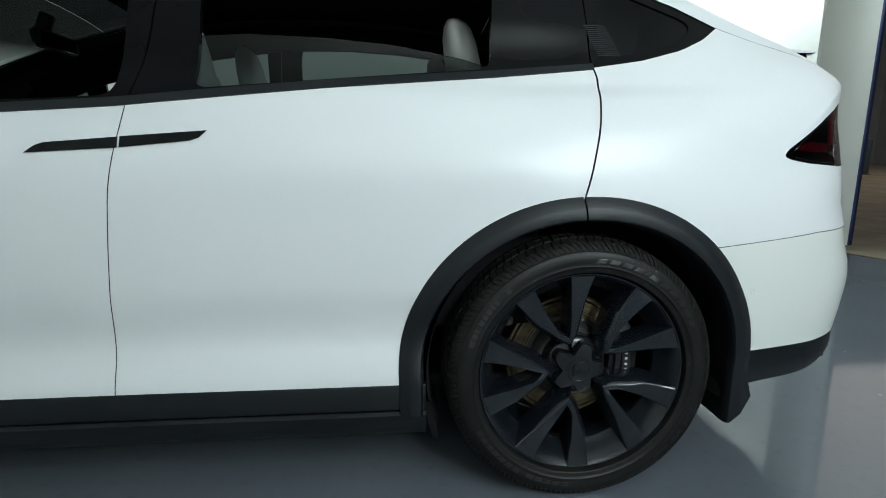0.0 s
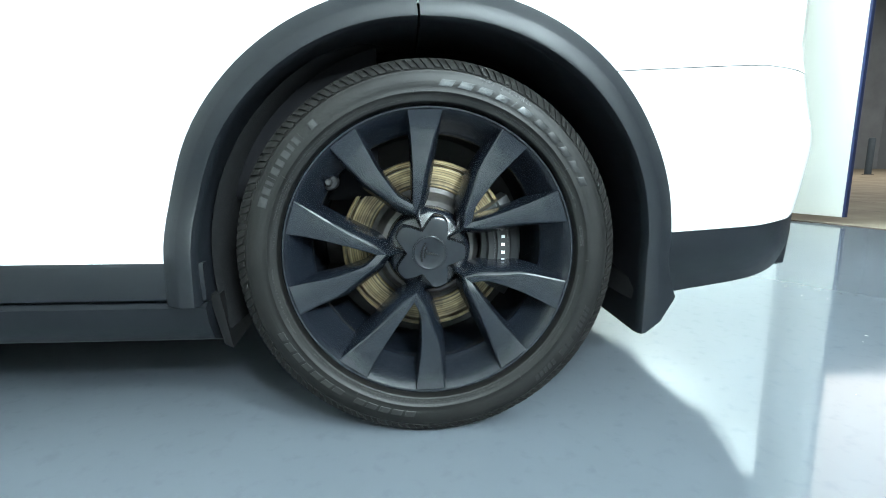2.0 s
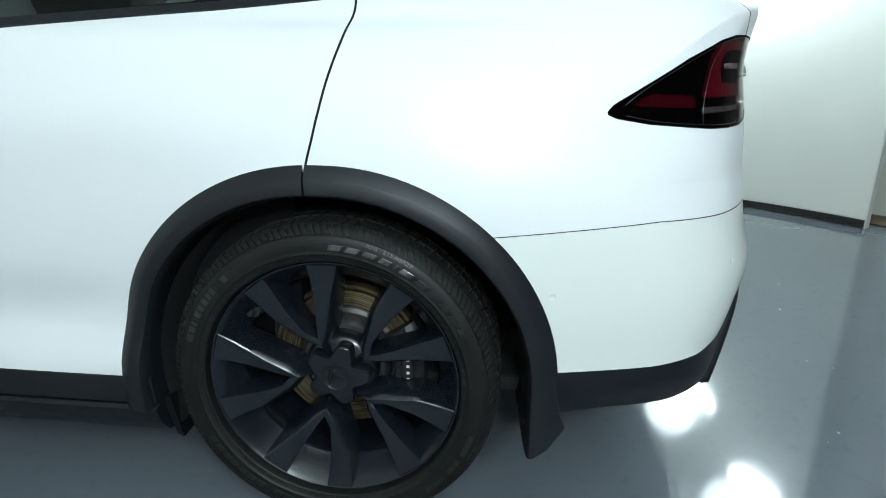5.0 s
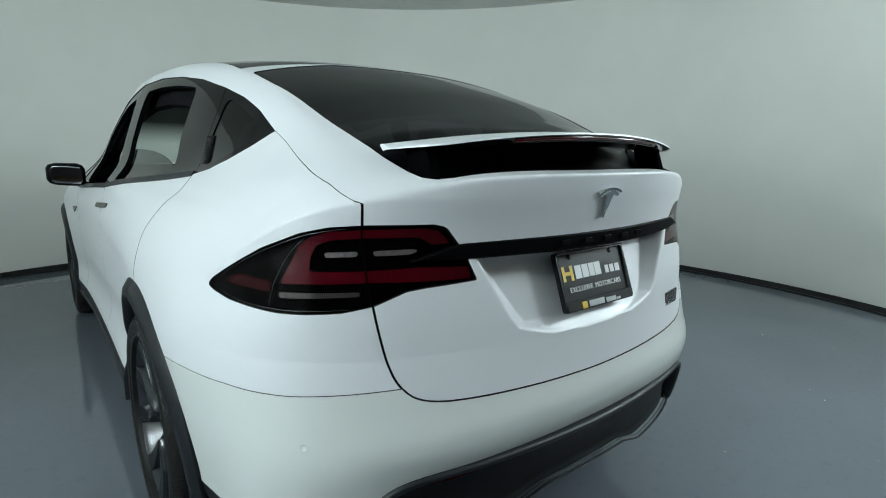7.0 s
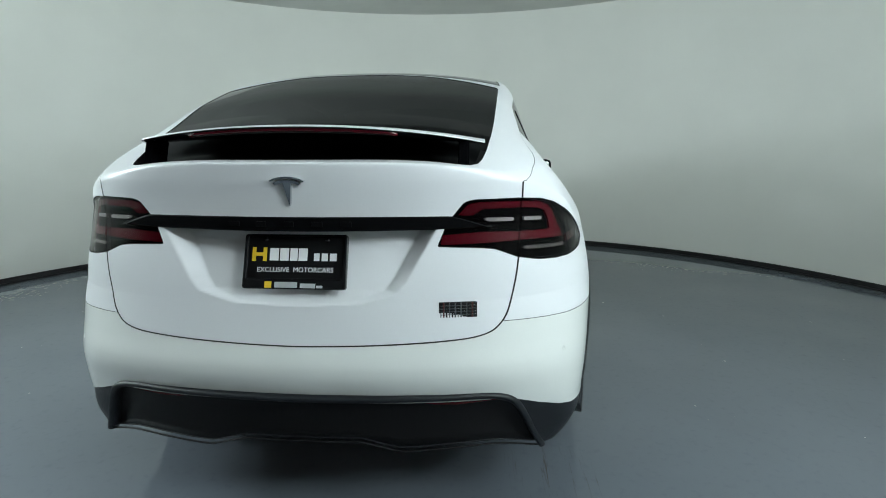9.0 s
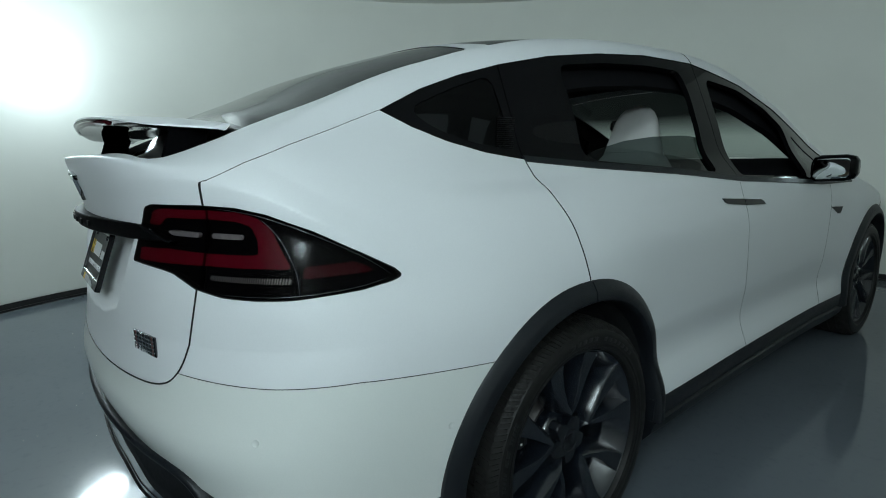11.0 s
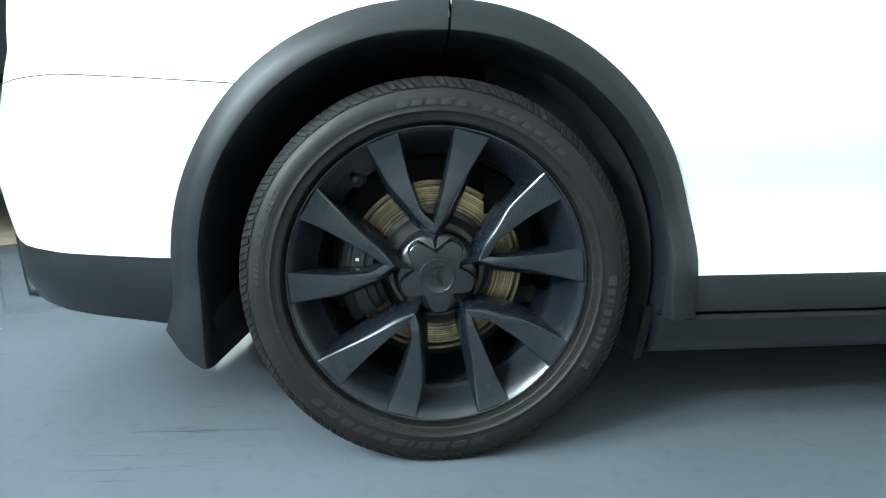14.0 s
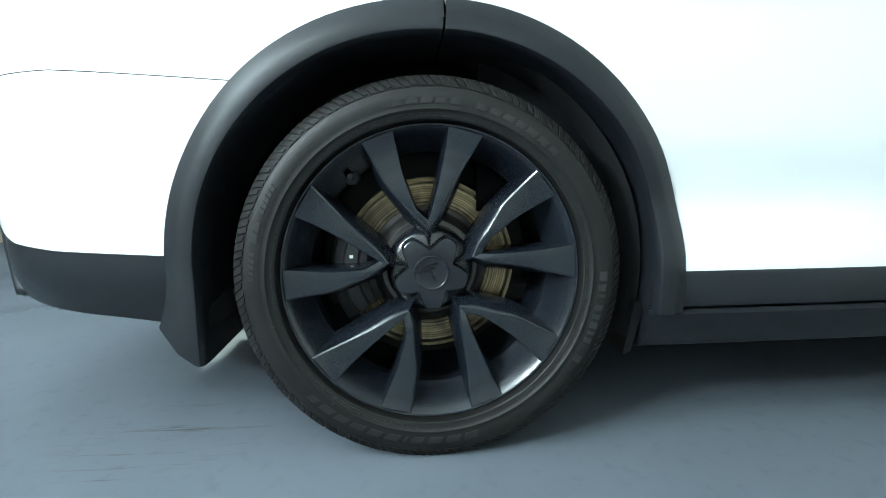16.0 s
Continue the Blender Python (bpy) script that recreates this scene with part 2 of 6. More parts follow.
def turned_steel():
    """Bronze-tinted disc with rings left by the pads."""
    m, nt, b = nodes_of("brake_disc_steel")
    c = nt.nodes.new("ShaderNodeTexCoord")
    flat = nt.nodes.new("ShaderNodeVectorMath")
    flat.operation = "MULTIPLY"
    flat.inputs[1].default_value = (0, 1, 1)
    nt.links.new(c.outputs["Object"], flat.inputs[0])
    ln = nt.nodes.new("ShaderNodeVectorMath")
    ln.operation = "LENGTH"
    nt.links.new(flat.outputs["Vector"], ln.inputs[0])
    rings = nt.nodes.new("ShaderNodeTexNoise")
    rings.noise_dimensions = "1D"
    rings.inputs["Scale"].default_value, rings.inputs["Detail"].default_value = 260.0, 3.0
    nt.links.new(ln.outputs["Value"], rings.inputs["W"])
    r = ramp_node(nt, rings.outputs["Fac"], [(0.30, (0.10, 0.085, 0.06)), (0.52, (0.27, 0.20, 0.105)), (0.72, (0.42, 0.34, 0.22))])
    patch = noise_node(nt, 22.0, 3.0)
    pr = ramp_node(nt, patch.outputs["Fac"], [(0.38, (0.45, 0.45, 0.5)), (0.58, (1, 1, 1))])
    mul = nt.nodes.new("ShaderNodeMix")
    mul.data_type, mul.blend_type = "RGBA", "MULTIPLY"
    mul.inputs["Factor"].default_value = 1.0
    nt.links.new(r.outputs["Color"], mul.inputs["A"])
    nt.links.new(pr.outputs["Color"], mul.inputs["B"])
    nt.links.new(mul.outputs["Result"], b.inputs["Base Color"])
    b.inputs["Metallic"].default_value = 0.8
    b.inputs["Roughness"].default_value = 0.36
    bump(nt, b, rings.outputs["Fac"], 0.4, 0.0008)
    return m


def rubber():
    """Dressed black rubber with the fine moulding rings of a sidewall."""
    m, nt, b = nodes_of("tyre_rubber")
    c = nt.nodes.new("ShaderNodeTexCoord")
    flat = nt.nodes.new("ShaderNodeVectorMath")
    flat.operation = "MULTIPLY"
    flat.inputs[1].default_value = (0, 1, 1)
    nt.links.new(c.outputs["Object"], flat.inputs[0])
    ln = nt.nodes.new("ShaderNodeVectorMath")
    ln.operation = "LENGTH"
    nt.links.new(flat.outputs["Vector"], ln.inputs[0])
    rings = nt.nodes.new("ShaderNodeTexNoise")
    rings.noise_dimensions = "1D"
    rings.inputs["Scale"].default_value, rings.inputs["Detail"].default_value = 420.0, 3.0
    nt.links.new(ln.outputs["Value"], rings.inputs["W"])
    patch = noise_node(nt, 16.0, 4.0)
    r = ramp_node(nt, patch.outputs["Fac"], [(0.32, (0.0034, 0.0033, 0.0031)), (0.68, (0.0072, 0.0069, 0.0063))])
    nt.links.new(r.outputs["Color"], b.inputs["Base Color"])
    mr = nt.nodes.new("ShaderNodeMapRange")
    mr.inputs["To Min"].default_value, mr.inputs["To Max"].default_value = 0.43, 0.58
    nt.links.new(noise_node(nt, 45.0, 4.0).outputs["Fac"], mr.inputs["Value"])
    nt.links.new(mr.outputs["Result"], b.inputs["Roughness"])
    b.inputs["Specular IOR Level"].default_value = 0.34
    bump(nt, b, rings.outputs["Fac"], 0.22, 0.0006)
    return m


RUBBER = rubber()
DISC = turned_steel()
CHROME_GREY = simple("grey_chrome", (0.66, 0.675, 0.69), 0.10, metal=1.0, vary=0.05)
CHROME_DARK = simple("dark_chrome", (0.10, 0.10, 0.11), 0.15, metal=0.9, vary=0.05)
TRIM_DARK = simple("black_diffuser_plastic", (0.005, 0.005, 0.0055), 0.5, vary=0.1, spec=0.22)
LINER = simple("black_fibre_liner", (0.0075, 0.0078, 0.0088), 0.85, spec=0.3, vary=0.3, scale=60, bump_s=0.4, bump_scale=300)
PLATE_BLACK = simple("plate_black", (0.006, 0.006, 0.0065), 0.35, vary=0.05, spec=0.2)
PLATE_FRAME = simple("plate_frame_black", (0.009, 0.009, 0.010), 0.25, vary=0.05, spec=0.3)
BADGE_RED = simple("badge_dark_red", (0.10, 0.02, 0.02), 0.3, metal=0.4)
HANDLE = simple("gloss_black_handle", (0.005, 0.005, 0.006), 0.16, vary=0.05, spec=0.2)
MARKS = simple("raised_tyre_marks", (0.022, 0.022, 0.023), 0.30, vary=0.2, scale=50)
RUBBER2 = simple("tyre_rubber_marks", (0.0105, 0.0103, 0.0102), 0.36, vary=0.2, scale=50)
# glints on raised bars, painted as paler rubber that fades along the word
MARK_GLINT = simple("painted_glint_rubber_marks", (0.060, 0.063, 0.066), 0.22, vary=0.6, scale=60, spec=1.0)
MARK_GLINT_DIM = simple("dim_painted_glint_rubber_marks", (0.014, 0.0145, 0.015), 0.34, vary=0.6, scale=60)
SCRIPT = simple("matt_grey_rubber_marks", (0.0165, 0.0170, 0.0170), 0.6, vary=0.2, scale=60)
CAP_MARK = simple("satin_black_emblem", (0.020, 0.021, 0.024), 0.14, metal=0.6, vary=0.05)
CAP = simple("satin_black_cap", (0.016, 0.018, 0.022), 0.16, metal=0.3, vary=0.05)
HAT = simple("dull_iron_hat", (0.085, 0.080, 0.078), 0.5, metal=0.8, vary=0.3, scale=30)
CALIPER = simple("black_caliper_paint", (0.012, 0.013, 0.014), 0.5, vary=0.15)
LAMP_WHITE = simple("white_lamp_housing", (0.75, 0.75, 0.74), 0.4, vary=0.03)
RUST = simple("rusty_steel_edge", (0.07, 0.045, 0.03), 0.6, metal=0.4, vary=0.5, scale=12)
JAMB = simple("dark_blue_jamb_paint", (0.022, 0.035, 0.11), 0.5, vary=0.15)
LAMP_GLOW = emitter("lamp_glow", (0.84, 1.0, 1.02), 22.0)
FLOOR = floor_paint()
WALL = simple("off_white_wall_paint", (0.82, 0.825, 0.765), 0.5, vary=0.025, scale=1.3, bump_s=0.15, bump_scale=60)
CEIL = simple("white_ceiling_paint", (0.70, 0.71, 0.68), 0.8, vary=0.05, scale=2.0)
BASE = simple("black_rubber_baseboard", (0.02, 0.019, 0.019), 0.4, vary=0.2, scale=9)
CONCRETE = simple("tan_concrete", (0.30, 0.26, 0.19), 0.7, vary=0.25, scale=2.2, bump_s=0.3, bump_scale=40)


# ---- mesh helpers ----
def link(name, bm, mat, parent=None, label="", smooth=True):
    me = bpy.data.meshes.new(name)
    bm.to_mesh(me)
    bm.free()
    if mat:
        me.materials.append(mat)
    if smooth:
        me.polygons.foreach_set("use_smooth", [True] * len(me.polygons))
    ob = new(name, me)
    if parent:
        ob.parent = parent
    if label:
        ob["label"] = label
    return ob


part = link


def mesh_from(name, verts, faces, mat, parent=None, label="", smooth=True, sharp=None):
    me = bpy.data.meshes.new(name)
    me.from_pydata([tuple(v) for v in verts], [], [tuple(int(i) for i in f) for f in faces])
    me.materials.append(mat)
    if smooth:
        me.polygons.foreach_set("use_smooth", [True] * len(me.polygons))
        if sharp:
            me.set_sharp_from_angle(angle=radians(sharp))
    me.update()
    ob = new(name, me)
    if parent:
        ob.parent = parent
    if label:
        ob["label"] = label
    return ob


def thing(name, label, category, group="", m=None):
    e = new(name)
    e.empty_display_size = 0.1
    if m is not None:
        e.matrix_world = m
    return tagged(e, label, category, group)


def box(sx, sy, sz, m=None, bevel=0.0, seg=2):
    bm = bmesh.new()
    bmesh.ops.create_cube(bm, size=1.0)
    bmesh.ops.scale(bm, vec=(sx, sy, sz), verts=bm.verts)
    if bevel:
        bmesh.ops.bevel(bm, geom=bm.edges[:], offset=bevel, segments=seg, profile=0.5, affect="EDGES")
    if m is not None:
        bmesh.ops.transform(bm, matrix=m, verts=bm.verts)
    return bm


def revolve(profile, seg=96, axis="x", arc=(0, 360)):
    """A surface of revolution of (along, radius) points round the x axis."""
    vs, fs = [], []
    full = abs(arc[1] - arc[0]) >= 359.9
    n = seg if full else seg + 1
    for i in range(n):
        a = radians(arc[0] + (arc[1] - arc[0]) * i / seg)
        for along, r in profile:
            vs.append((along, r * math.cos(a), r * math.sin(a)))
    k = len(profile)
    for i in range(seg):
        j = (i + 1) % n
        for p in range(k - 1):
            fs.append((i * k + p, i * k + p + 1, j * k + p + 1, j * k + p))
    return vs, fs


def hermite(xs, ys, x):
    """Smooth curve through knots; ys may have a column for each x."""
    xs = np.asarray(xs, float)
    ys = np.asarray(ys, float)
    x = np.clip(np.asarray(x, float), xs[0], xs[-1])
    k = np.clip(np.searchsorted(xs, x, side="right") - 1, 0, len(xs) - 2)
    d = np.diff(xs)
    s = (np.diff(ys, axis=0).T / d).T
    mm = np.empty_like(ys)
    mm[0], mm[-1] = s[0], s[-1]
    wl, wr = d[1:], d[:-1]
    inner = (s[:-1].T * wl + s[1:].T * wr).T
    mm[1:-1] = (inner.T / (wl + wr)).T
    h = d[k]
    t = (x - xs[k]) / h
    if ys.ndim == 1:
        y0, y1, m0, m1 = ys[k], ys[k + 1], mm[k], mm[k + 1]
    else:
        c = np.arange(len(x))
        y0, y1, m0, m1 = ys[k, c], ys[k + 1, c], mm[k, c], mm[k + 1, c]
    t2, t3 = t * t, t * t * t
    return (2 * t3 - 3 * t2 + 1) * y0 + (t3 - 2 * t2 + t) * h * m0 + (-2 * t3 + 3 * t2) * y1 + (t3 - t2) * h * m1


# ---- car body as a smooth solid; y runs forward from the rear axle ----
COLS = [-1.0, -0.6, -0.3, 0.0, 0.5, 1.2, 2.0, 2.9, 3.9]
LEVELS = [0.22, 0.36, 0.435, 0.455, 0.62, 0.80, 0.93, 1.01, 1.08, 1.17, 1.30, 1.46, 1.60]
WIDTHS = np.array([
    np.array([0.77, 0.785, 0.875, 0.90, 0.905, 0.905, 0.905, 0.90, 0.80]),
    np.array([0.845, 0.894, 0.932, 0.945, 0.944, 0.93, 0.925, 0.945, 0.83]),
    np.array([0.85, 0.902, 0.940, 0.948, 0.922, 0.906, 0.905, 0.952, 0.85]),
    np.array([0.852, 0.904, 0.942, 0.950, 0.915, 0.901, 0.900, 0.954, 0.85]),
    np.array([0.860, 0.916, 0.953, 0.958, 0.925, 0.915, 0.915, 0.958, 0.86]),
    np.array([0.890, 0.917, 0.953, 0.960, 0.93, 0.92, 0.92, 0.955, 0.86]),
    np.array([0.905, 0.887, 0.929, 0.945, 0.930, 0.917, 0.915, 0.935, 0.82]),
    np.array([0.888, 0.869, 0.905, 0.917, 0.908, 0.899, 0.90, 0.88, 0.75]),
    np.array([0.868, 0.843, 0.858, 0.866, 0.883, 0.882, 0.86, 0.80, 0.65]),
    np.array([0.815, 0.776, 0.782, 0.776, 0.80, 0.825, 0.80, 0.70, 0.55]),
    np.array([0.63, 0.640, 0.692, 0.724, 0.755, 0.78, 0.74, 0.60, 0.50]),
    np.array([0.72, 0.58, 0.60, 0.655, 0.70, 0.725, 0.66, 0.50, 0.40]),
    np.array([0.66, 0.52, 0.54, 0.58, 0.64, 0.67, 0.58, 0.45, 0.35])])
TAIL_Z = [0.20, 0.35, 0.43, 0.50, 0.585, 0.605, 0.67, 0.75, 0.85, 0.95, 1.05, 1.10, 1.14, 1.17, 1.22]
TAIL_Y = [-0.955, -0.982, -0.992, -1.019, -1.050, -1.051, -1.038, -1.028, -1.02, -1.009, -1.003, -1.014, -1.026, -1.034, -1.046]
EDGE_Y = [-1.06, -0.94, -0.84, -0.73, -0.54, -0.38, -0.2, 0.0, 0.39, 0.9, 1.13, 1.64, 2.2, 2.58, 2.75, 2.95, 3.3, 3.7, 3.95]
EDGE_Z = [1.135, 1.148, 1.19, 1.244, 1.325, 1.392, 1.452, 1.508, 1.568, 1.592, 1.588, 1.53, 1.39, 1.25, 1.16, 1.08, 1.02, 0.90, 0.74]
CROWN_Y = [-1.0, -0.5, 0.0, 0.9, 2.0, 3.0, 4.0]
CROWN_Z = [0.063, 0.06, 0.058, 0.040, 0.05, 0.06, 0.08]
Y0, Y1 = -0.20, 3.0
CREASE_Y = [-0.89, -0.83, -0.78, -0.74, -0.69, -0.62, -0.5]
CREASE_Z = [1.147, 1.127, 1.104, 1.082, 1.047, 1.002, 0.93]


def half_width(y, z):
    rows = np.array([hermite(COLS, r, y) for r in WIDTHS])
    # a crease that runs down over the tail lamp, and a soft dimple under the window line
    d = z - np.interp(y, CREASE_Y, CREASE_Z)
    tent = np.clip(1 - np.where(d > 0, d / 0.065, -d / 0.05), 0, None)
    lift = 0.013 * np.interp(y, [-0.95, -0.74, -0.52], [1, 1, 0]) * tent
    dent = 0.0075 * np.exp(-((z - 1.117) / 0.021) ** 2) * np.interp(y, [-0.52, -0.2, 0.02, 0.34], [0, 1, 1, 0])
    return hermite(LEVELS, rows, z) + lift - dent


def smooth01(t):
    t = np.clip(t, 0, 1)
    return t * t * (3 - 2 * t)


def slant01(t, r=0.16):
    """A straight slope from 0 to 1 with softly rounded ends."""
    t = np.clip(t, 0, 1)
    k = 1 / (1 - r)
    return np.where(t < r, k * t * t / (2 * r), np.where(t > 1 - r, 1 - k * (1 - t) ** 2 / (2 * r), k * (t - r / 2)))


def recess(x, z):
    """Depth of the number-plate hollow in the tailgate."""
    ax = np.abs(x)
    edge = np.interp(z, [0.79, 0.80, 0.83, 0.86, 1.02, 1.04], [0.0, 0.20, 0.30, 0.325, 0.415, 0.42])
    inside = slant01((edge - ax) / 0.052)
    return 0.063 * inside * slant01((z - 0.785) / 0.05) * smooth01((1.028 - z) / 0.012) * np.clip((z - 0.72) / 0.25, 0.3, 1)


def field(p):
    x, y, z = p[:, 0], p[:, 1], p[:, 2]
    ax = np.abs(x)
    X = ax / half_width(y, z)
    yr = hermite(TAIL_Z, TAIL_Y, z) + recess(x, z)
    U = np.clip((Y0 - y) / (Y0 - yr), 0, None)
    yf = hermite([0.2, 0.5, 0.75, 0.95, 1.3], [3.80, 3.93, 3.92, 3.75, 3.3], z)
    V = np.clip((y - Y1) / (yf - Y1), 0, None)
    side = ((X ** 2.2 + U ** np.interp(z, [0.3, 0.45, 0.62, 0.8, 0.95], [9.0, 8.0, 6.2, 4.6, 4.45]) + V ** 3.2) ** (1 / 2.2) - 1) * 0.9
    crown = hermite(CROWN_Y, CROWN_Z, y)
    top = z - (hermite(EDGE_Y, EDGE_Z, y) + crown - crown * (ax / 0.62) ** np.interp(y, [-0.9, -0.6], [4.5, 2.4]))
    r = np.interp(y, [-1.0, -0.8, -0.3], [0.012, 0.03, 0.06])
    h = np.clip(r - np.abs(side - top), 0, None) / r
    return np.maximum(side, top) + h * h * r * 0.25


def normals(p, e=0.003):
    g = np.empty_like(p)
    for i in range(3):
        d = np.zeros(3)
        d[i] = e
        g[:, i] = field(p + d) - field(p - d)
    return g / np.linalg.norm(g, axis=1, keepdims=True)


def cast(o, d):
    lo, hi = np.full(len(o), 0.1), np.full(len(o), 2.2)
    for _ in range(26):
        mid = (lo + hi) / 2
        inside = field(o + d * mid[:, None]) < 0
        lo, hi = np.where(inside, mid, lo), np.where(inside, hi, mid)
    return o + d * ((lo + hi) / 2)[:, None]


def shell():
    """The right half of the body skin as a grid of points."""
    az = np.concatenate([np.linspace(90, 56, 125), np.linspace(55.4, 2, 95), np.zeros(222), -np.linspace(2, 90, 34)])
    oy = np.concatenate([np.full(220, -0.3), np.linspace(-0.3, 3.2, 222), np.full(34, 3.2)])
    el = np.concatenate([np.linspace(-34, 20, 150), np.linspace(20.4, 40, 66), np.linspace(40.7, 90, 64)])
    A, E = np.meshgrid(np.radians(az), np.radians(el), indexing="ij")
    O = np.zeros((*A.shape, 3))
    O[..., 1] = oy[:, None]
    O[..., 2] = 0.75
    D = np.stack([np.cos(E) * np.cos(A), -np.cos(E) * np.sin(A), np.sin(E)], -1)
    P = cast(O.reshape(-1, 3), D.reshape(-1, 3))
    n, k = A.shape
    i = np.arange(n * k).reshape(n, k)
    F = np.stack([i[:-1, :-1], i[1:, :-1], i[1:, 1:], i[:-1, 1:]], -1).reshape(-1, 4)
    return P, F


SKIN, SKIN_F = shell()


def clip(V, quads, loose, val):
    """Keep the part of a mesh where val > 0, cutting faces along val = 0."""
    keep = val[quads] > 0
    whole = quads[keep.all(1)]
    mixed = [tuple(f) for f in quads[keep.any(1) & ~keep.all(1)]]
    out, extra, cache, n = [], [], {}, len(V)
    for f in mixed + loose:
        poly = []
        for a, b in zip(f, f[1:] + f[:1]):
            va, vb = val[a], val[b]
            if va > 0:
                poly.append(a)
            if (va > 0) != (vb > 0):
                key = (a, b) if a < b else (b, a)
                if key not in cache:
                    t = va / (va - vb)
                    cache[key] = n + len(extra)
                    extra.append(V[a] + (V[b] - V[a]) * t)
                poly.append(cache[key])
        poly = [q for i, q in enumerate(poly) if q != poly[i - 1]]
        if len(poly) > 2:
            out.append(tuple(poly))
    if extra:
        V = np.vstack([V, np.array(extra)])
    return V, whole, out


def cut(*fields, base=None):
    V, q, l = (SKIN, SKIN_F, []) if base is None else base
    for f in fields:
        V, q, l = clip(V, q, l, f(V))
    return V, q, l


def true_normals(ob):
    """Shade the painted faces by the smooth solid itself; turned-in edges keep their own."""
    me = ob.data
    co = np.empty(len(me.vertices) * 3)
    me.vertices.foreach_get("co", co)
    co = co.reshape(-1, 3)
    on = np.zeros(len(co), bool)
    for p in me.polygons:
        if p.material_index == 0:
            on[list(p.vertices)] = True
    n = normals(np.abs(co) * [1, 0, 0] + co * [0, 1, 1])
    n[:, 0] *= np.sign(co[:, 0])
    n[~on] = 0
    me.normals_split_custom_set_from_vertices(n.tolist())


def panel(name, mat, parent, *fields, sides=(1, -1), offset=0.0, rim=0.012, label="", both=False):
    """A piece of the body skin with turned-in edges, on one or both sides of the car."""
    V, q, l = cut(*fields)
    faces = [tuple(f) for f in q] + l
    used = np.unique(np.concatenate([np.array(f) for f in faces]))
    remap = np.full(len(V), -1)
    remap[used] = np.arange(len(used))
    V = V[used]
    faces = [tuple(remap[list(f)]) for f in faces]
    N = normals(V)
    N[np.abs(V[:, 0]) < 1e-6, 0] = 0
    V = V + N * (offset(V)[:, None] if callable(offset) else offset)
    edges = {}
    for f in faces:
        for a, b in zip(f, f[1:] + f[:1]):
            if (b, a) in edges:
                del edges[(b, a)]
            else:
                edges[(a, b)] = 1
    rims, extra = {}, []
    rim_faces = []

    def lower(i, depth):
        key = (i, depth)
        if key not in rims:
            rims[key] = len(V) + len(extra)
            extra.append(V[i] - N[i] * depth)
        return rims[key]
    if rim:
        for a, b in edges:
            if abs(V[a][0]) < 1e-5 and abs(V[b][0]) < 1e-5:
                continue
            rim_faces.append((b, a, lower(a, 0.0), lower(b, 0.0)))
            rim_faces[-1] = (lower(b, 0.0), lower(a, 0.0), lower(a, rim), lower(b, rim))
    n_skin = len(faces)
    allv = np.vstack([V, np.array(extra)]) if extra else V
    allf = faces + rim_faces
    made = []
    if both:
        m = allv.copy()
        m[:, 0] *= -1
        n = len(allv)
        bm_v = np.vstack([allv, m])
        bm_f = allf + [tuple(i + n for i in f[::-1]) for f in allf]
        bm = bmesh.new()
        vs = [bm.verts.new(v) for v in bm_v]
        for q, f in enumerate(bm_f):
            try:
                nf = bm.faces.new([vs[i] for i in f])
            except ValueError:
                continue
            nf.material_index = int(mat in (PAINT, PAINT_PLASTIC) and q % len(allf) >= n_skin)
        seam = [v for v in bm.verts if abs(v.co.x) < 1e-5]
        bmesh.ops.remove_doubles(bm, verts=seam, dist=1e-4)
        ob = link(name, bm, mat, parent, label)
        if mat in (PAINT, PAINT_PLASTIC):
            # white turned-in edges coloured dark, to put shade into the panel gaps
            ob.data.materials.append(DARK)
            true_normals(ob)
        return ob
    for s in sides:
        v = allv * np.array([s, 1, 1])
        f = allf if s > 0 else [t[::-1] for t in allf]
        made.append(mesh_from(name, v, f, mat, parent, label))
        if mat in (PAINT, PAINT_PLASTIC):
            # here too the shade of the gaps is coloured on to the edges
            made[-1].data.materials.append(DARK)
            made[-1].data.polygons.foreach_set("material_index", [0] * n_skin + [1] * (len(f) - n_skin))
            true_normals(made[-1])
    return made if len(made) > 1 else made[0]


def polygon(pts, a, b):
    """Signed distance to a closed outline (positive inside) over two coordinate functions."""
    pts = np.array(pts, float)

    def f(P):
        u, v = a(P), b(P)
        best = np.full(len(P), 1e9)
        inside = np.zeros(len(P), bool)
        for (x0, y0), (x1, y1) in zip(pts, np.roll(pts, -1, 0)):
            dx, dy = x1 - x0, y1 - y0
            t = np.clip(((u - x0) * dx + (v - y0) * dy) / (dx * dx + dy * dy + 1e-12), 0, 1)
            best = np.minimum(best, np.hypot(u - x0 - t * dx, v - y0 - t * dy))
            cross = ((y0 > v) != (y1 > v)) & (u < (x1 - x0) * (v - y0) / (y1 - y0 + 1e-15) + x0)
            inside ^= cross
        return np.where(inside, best, -best)
    return f


def gx(P): return np.abs(P[:, 0])
def gy(P): return P[:, 1]
def gz(P): return P[:, 2]


def corner(P):
    """Distance round the rear corner, measured from the side to the middle of the tail."""
    return np.degrees(np.arctan2(-(P[:, 1] + 0.45), gx(P) - 0.35)) * 0.0095


def rounded(pts, n=2):
    """Corner-cutting of a closed outline."""
    pts = [np.array(p, float) for p in pts]
    for _ in range(n):
        out = []
        for a, b in zip(pts, pts[1:] + pts[:1]):
            out += [a * 0.75 + b * 0.25, a * 0.25 + b * 0.75]
        pts = out
    return pts


